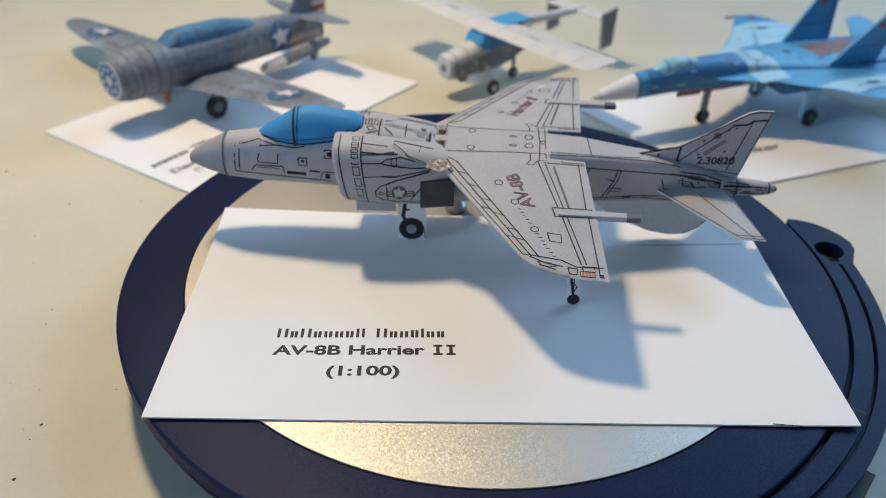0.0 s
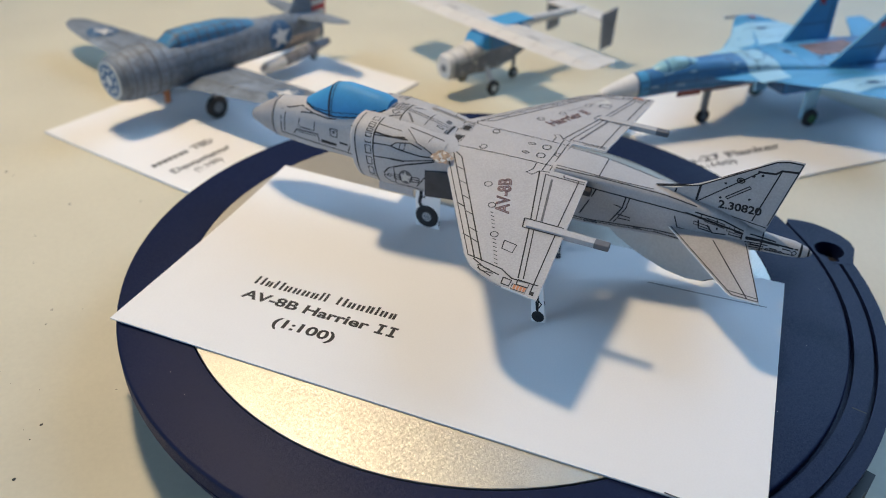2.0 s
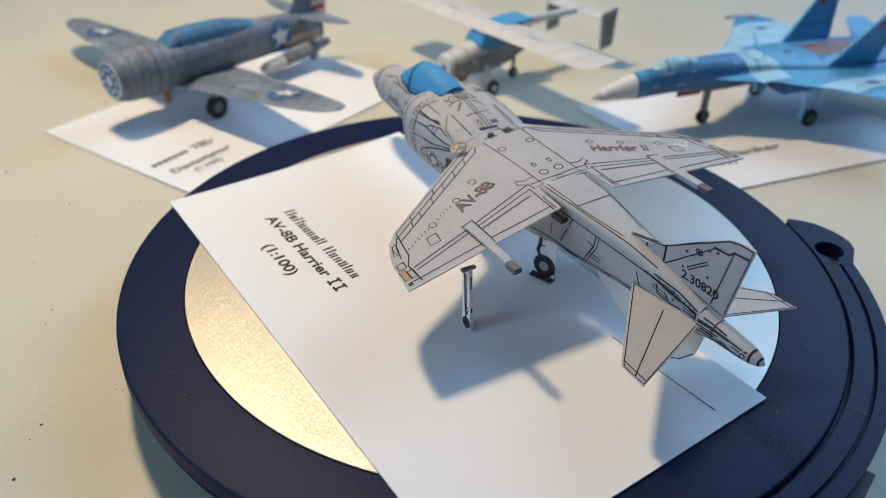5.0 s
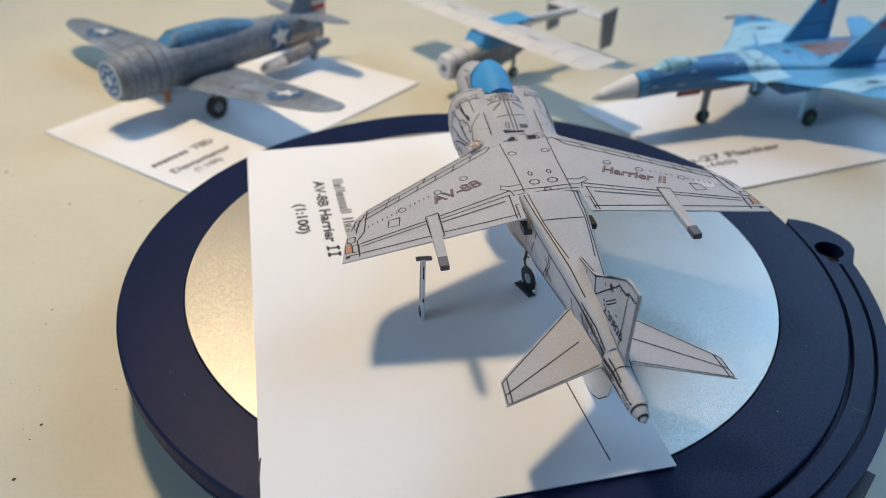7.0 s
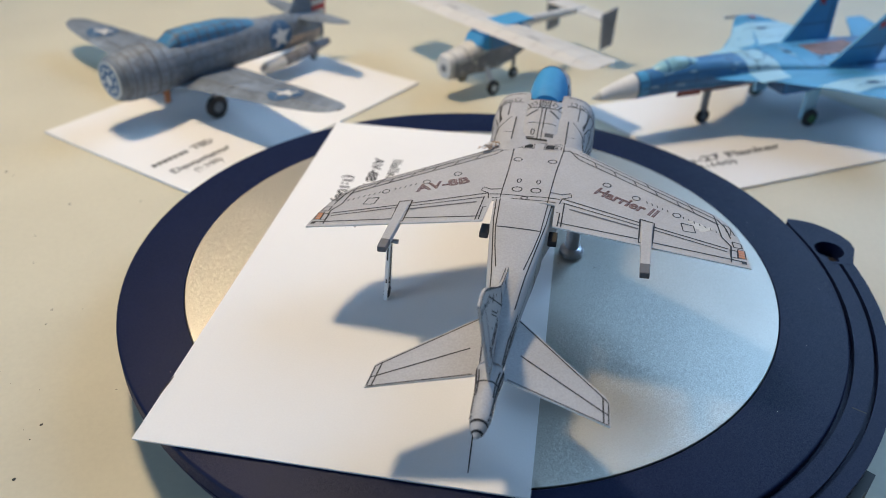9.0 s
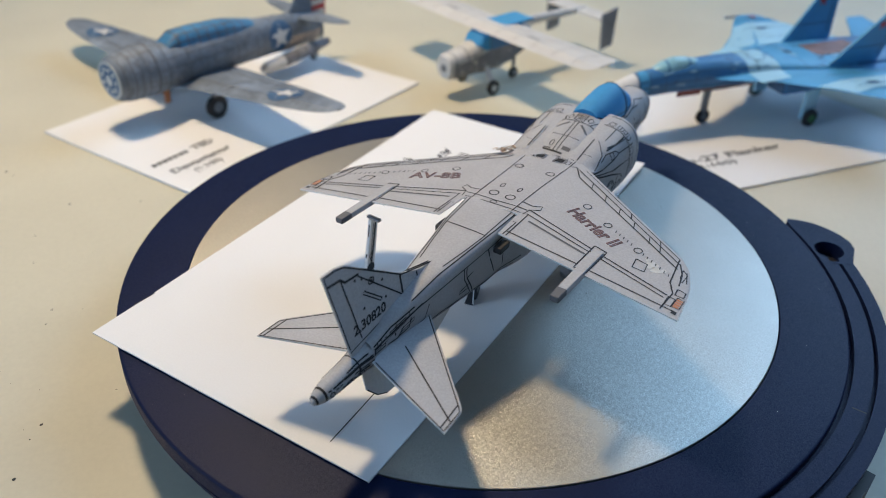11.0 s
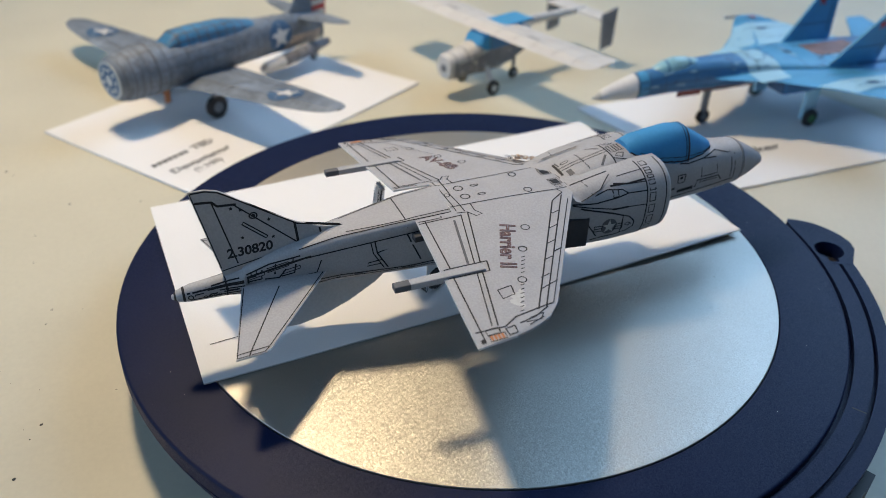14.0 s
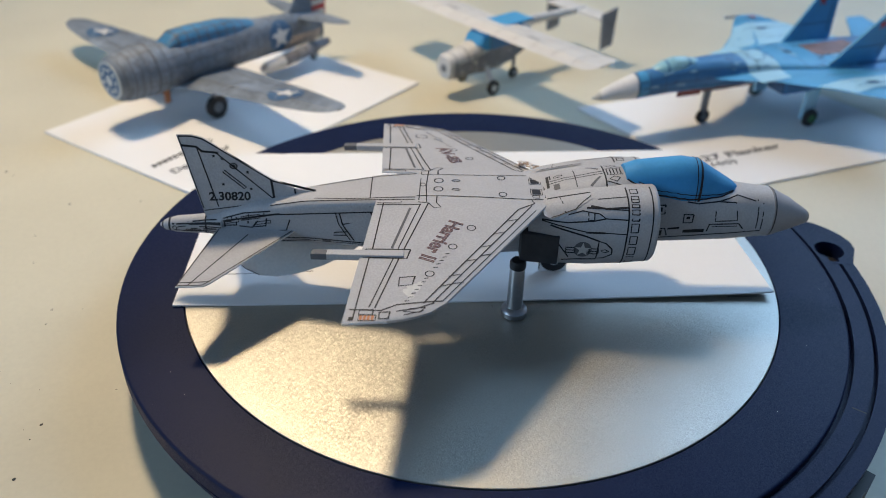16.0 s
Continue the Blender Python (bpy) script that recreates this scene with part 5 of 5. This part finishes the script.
    part("tailplane", plate([(-15.4, -47), (15.4, -47), (15.4, -55.5), (-15.4, -55.5)], 20.6, 21.4, (0, 0)), WHITEP, t)
    bm = bmesh.new()
    lathe(bm, [(1.6, 0), (1.5, 0.5), (0.8, 1.0)], 20, m=Matrix.Translation((0, 24.3, 12.4)) @ Matrix.Rotation(radians(-90), 4, "X"))
    part("spinner", bm, MIDGREY, t)
    for s in (1, -1):
        bm = soft_box(-0.6, -1.0, 0, 0.6, 1.0, 9, 0.25)
        for v in bm.verts:
            v.co.x += s * (9 - v.co.z) * 0.55
        part("strut", moved(bm, Matrix.Translation((4.2 * s, 6.6, 2.4))), WHITEP, t)
        side_wheel(t, 9.2 * s, 6.6, 3.0, 3.0, w=1.6)
    part("strut", soft_box(-1.4, -13.2, 2, -0.4, -11.8, 11, 0.2), MIDGREY, t)
    side_wheel(t, -0.9, -12.5, 2.2, 2.2, w=1.4)
    return t


PALEINK = material("pale_ink", (0.36, 0.35, 0.34), 0.6)
spotter()


def blue_jet():
    t = thing("paper_fighter_model", "blue camouflage paper twin-fin fighter jet model with red stars", "model plane", m=mm(35.2, 95.6, TABLE_Z + 0.85, 0, 0, 114.6))
    fus = Body([(0, 16.2, 0.3, 0.3, 2), (-5, 17.1, 2.2, 2.3, 2), (-16, 18.6, 4.0, 4.5, 2), (-30, 19.8, 4.8, 5.2, 2.1), (-45, 20.2, 5.4, 5.6, 2.2), (-62, 20.0, 8.0, 4.6, 2.4),
                (-85, 19.8, 14, 3.4, 2.8), (-120, 19.4, 13, 3.0, 2.8), (-150, 20.0, 8, 2.6, 2.4), (-165, 20, 2, 1.4, 2)])
    part("radome", fus.mesh(24, 3, lo=-16, hi=-3), EDGE, t, "white nose cone", smooth=True)
    part("nose_tip", fus.mesh(20, 1, lo=-3, hi=0), PALEGREY, t, smooth=True)
    for lo, hi, mat in ((-20, -16, BLUEMID), (-58, -20, BLUEDARK), (-70, -58, BLUEPALE), (-102, -70, BLUEMID), (-165, -102, BLUEDARK)):
        part("fuselage", fus.mesh(32, 4, lo=lo, hi=hi), mat, t, smooth=True)
    bm = bmesh.new()
    for y, w in ((-16, 0.7), (-20, 0.35), (-26, 0.35), (-38, 0.3), (-52, 0.3), (-62, 0.3), (-80, 0.3), (-95, 0.3)):
        strip(bm, fus, [(y, 12 * i) for i in range(31)], w, 0.08)
    for a in (150, 180, 205):
        strip(bm, fus, [(-17, a), (-100, a)], 0.3, 0.08, step=4)
    part("printed_linework", bm, INSIGNIA, t)
    rnd = random.Random(41)
    bm = bmesh.new()
    for _ in range(170):
        y, a, w, h = rnd.uniform(-100, -17), rnd.uniform(0, 215), rnd.uniform(0.4, 3.5), rnd.uniform(2, 6)
        patch(bm, fus, [(y, a), (y + w, a), (y + w, a + h), (y, a + h)], 0.1, rnd.choice((0, 0, 1, 2)))
    part("printed_linework", bm, (BLUEDARK, INSIGNIA, BLUEPALE), t)
    can = Body([(-22, 22.8, 1.2, 0.6, 2), (-26, 23.0, 3.0, 3.0, 2), (-31, 23.4, 3.4, 4.0, 2), (-36, 23.6, 3.0, 3.2, 2), (-42, 23.8, 1.6, 1.4, 2)])
    canopy = part("canopy", can.mesh(24, 2), GLASSP, t, "pale blue-green printed canopy", smooth=True)
    bm = bmesh.new()
    for y in (-27.5, -36):
        strip(bm, can, [(y, a) for a in range(0, 181, 10)], 0.7, 0.08)
    part("printed_linework", bm, BLUEDARK, canopy)
    chords = ((0, -42, -124), (0.16, -46, -121), (0.34, -64, -118), (0.6, -78, -112), (0.96, -93, -105), (1.0, -96, -104))
    surf = wing_top(47.5, chords, 0.6, 1.4, 20.0)
    wings = wing_plate(47.5, chords, 0.6, 1.4, (BLUEMID,), t, "wing", label="blue camouflage wing with a red star", z0=20.0)
    rnd = random.Random(3)
    for ob, s in zip(wings, (1, -1)):
        bm = bmesh.new()
        for x0, x1, mat in ((14, 36, 0) if s > 0 else (24, 33, 0),):
            for i in range(4):
                xa, xb = x0 + (x1 - x0) * i / 4, x0 + (x1 - x0) * (i + 1) / 4
                for k in range(8):
                    q = []
                    for x, kk in ((xa, k), (xa, k + 1), (xb, k + 1), (xb, k)):
                        le, te = np.interp(x / 47.5, [c[0] for c in chords], [c[1] for c in chords]), np.interp(x / 47.5, [c[0] for c in chords], [c[2] for c in chords])
                        q.append((s * x, float(le + (te - le) * (0.02 + 0.96 * kk / 8))))
                    patch(bm, surf, q, 0.12, mat)
        for i in range(4):
            xa, xb = 2.5 + 3.2 * i, 5.7 + 3.2 * i
            patch(bm, surf, [(s * xa, -58), (s * xb, -58), (s * xb, -70), (s * xa, -70)], 0.16)
        patch(bm, surf, star_pts(s * 42, -99, 2.8), 0.3, 2)
        patch(bm, surf, rect_pts(s * 29, -93, 2.0, 5.0)[::s], 0.3, 3)
        for x in (20, 30, 41):
            strip(bm, surf, [(s * x, -74 - x * 0.35), (s * x, -109)], 0.3, 0.34, mat=3)
        part("printed_linework", bm, (BLUEPALE, BLUEDARK, REDP, INSIGNIA), ob)
    for s in (1, -1):
        bm = plate([(-88, 21.5), (-107, 41.5), (-114, 41.5), (-111, 21.5)], -0.5, 0.5, (0, 0))
        upright(bm, 12.5 * s)
        for v in bm.verts:
            v.co.x += s * (v.co.z - 24) * 0.17
        fin = part("fin", bm, BLUEMID, t, "dark blue fin with a red star")
        bm = bmesh.new()
        for q in (1, -1):
            fs = lambda y, z, q=q, s=s: (Vector((12.5 * s + s * (z - 24) * 0.17 + 0.5 * q, y, z)), Vector((q, 0, 0)))
            patch(bm, fs, star_pts(-105.5, 36, 2.2), 0.12, 0)
            strip(bm, fs, [(-111, 41.5), (-109, 24.5)], 0.4, 0.12, mat=1)
            strip(bm, fs, [(-93.8, 28), (-111, 28)], 0.3, 0.12, mat=1)
        part("printed_linework", bm, (REDP, INSIGNIA), fin)
        part("intake", moved(soft_box(-4.4, -38, -3.0, 4.4, 0, 3.0, 0.8), Matrix.Translation((9.5 * s, -70, 16.4))), BLUEDARK, t)
        part("intake_lip", moved(soft_box(-4.0, 0, -2.6, 4.0, 0.8, 2.6, 0.3), Matrix.Translation((9.5 * s, -70.2, 16.4))), INSIGNIA, t)
        part("tailplane", plate([(14 * s, -126), (34 * s, -142), (34 * s, -150), (13 * s, -146)][::s], 19, 19.8, (0, 0)), BLUEMID, t)
        part("strut", soft_box(13.0 * s - 0.8, -87.2, 2.6, 13.0 * s + 0.8, -81.6, 15, 0.3), BLUEPALE, t)
        side_wheel(t, 14.8 * s, -84.6, 3.2, 3.2, GREENP, 1.8)
        part("missile_rail", moved(soft_box(-0.6, -9, -0.6, 0.6, 0, 0.6, 0.2), Matrix.Translation((48.4 * s, -90, 20.2))), PALEGREY, t)
    part("engine_hatch", moved(soft_box(-5.5, -22, 0, 5.5, 0, 0.5, 0.2), Matrix.Translation((0, -90, 22.7))), TANBROWN, t, "dark red-brown printed panel")
    part("gear_door", soft_box(-1.6, -44, 12.6, -1.0, -34, 15.8, 0.2), REDBROWN, t, "red nose gear door")
    part("gear_bay", soft_box(-2.4, -66, 13.6, 2.4, -44, 15.9, 0.3), TANBROWN, t)
    part("strut", soft_box(-0.8, -49.4, 2, 0.8, -47, 15, 0.3), MIDGREY, t)
    side_wheel(t, 0, -48.3, 2.7, 2.7, MIDGREY, w=1.6)
    return t


TANBROWN = material("brown_grey_paper", (0.20, 0.13, 0.13), 0.6, vary=0.25, scale=150)
blue_jet()


# ---- what turns ----
def motions():
    times = [k * 0.5 for k in range(int(SECONDS * 2) + 1)]
    spin = [(s, Matrix.Rotation(radians(turn_at(s)), 4, "Z")) for s in times]
    walk(DISC, spin)
    walk(CARD_THING, spin)
    walk(JET, [(s, m @ mm(10.7, 0, 0, 0, 0, 0.77)) for s, m in spin])
    walk(PEG, [(s, m @ mm(21.6, 6.7, 0)) for s, m in spin])


motions()
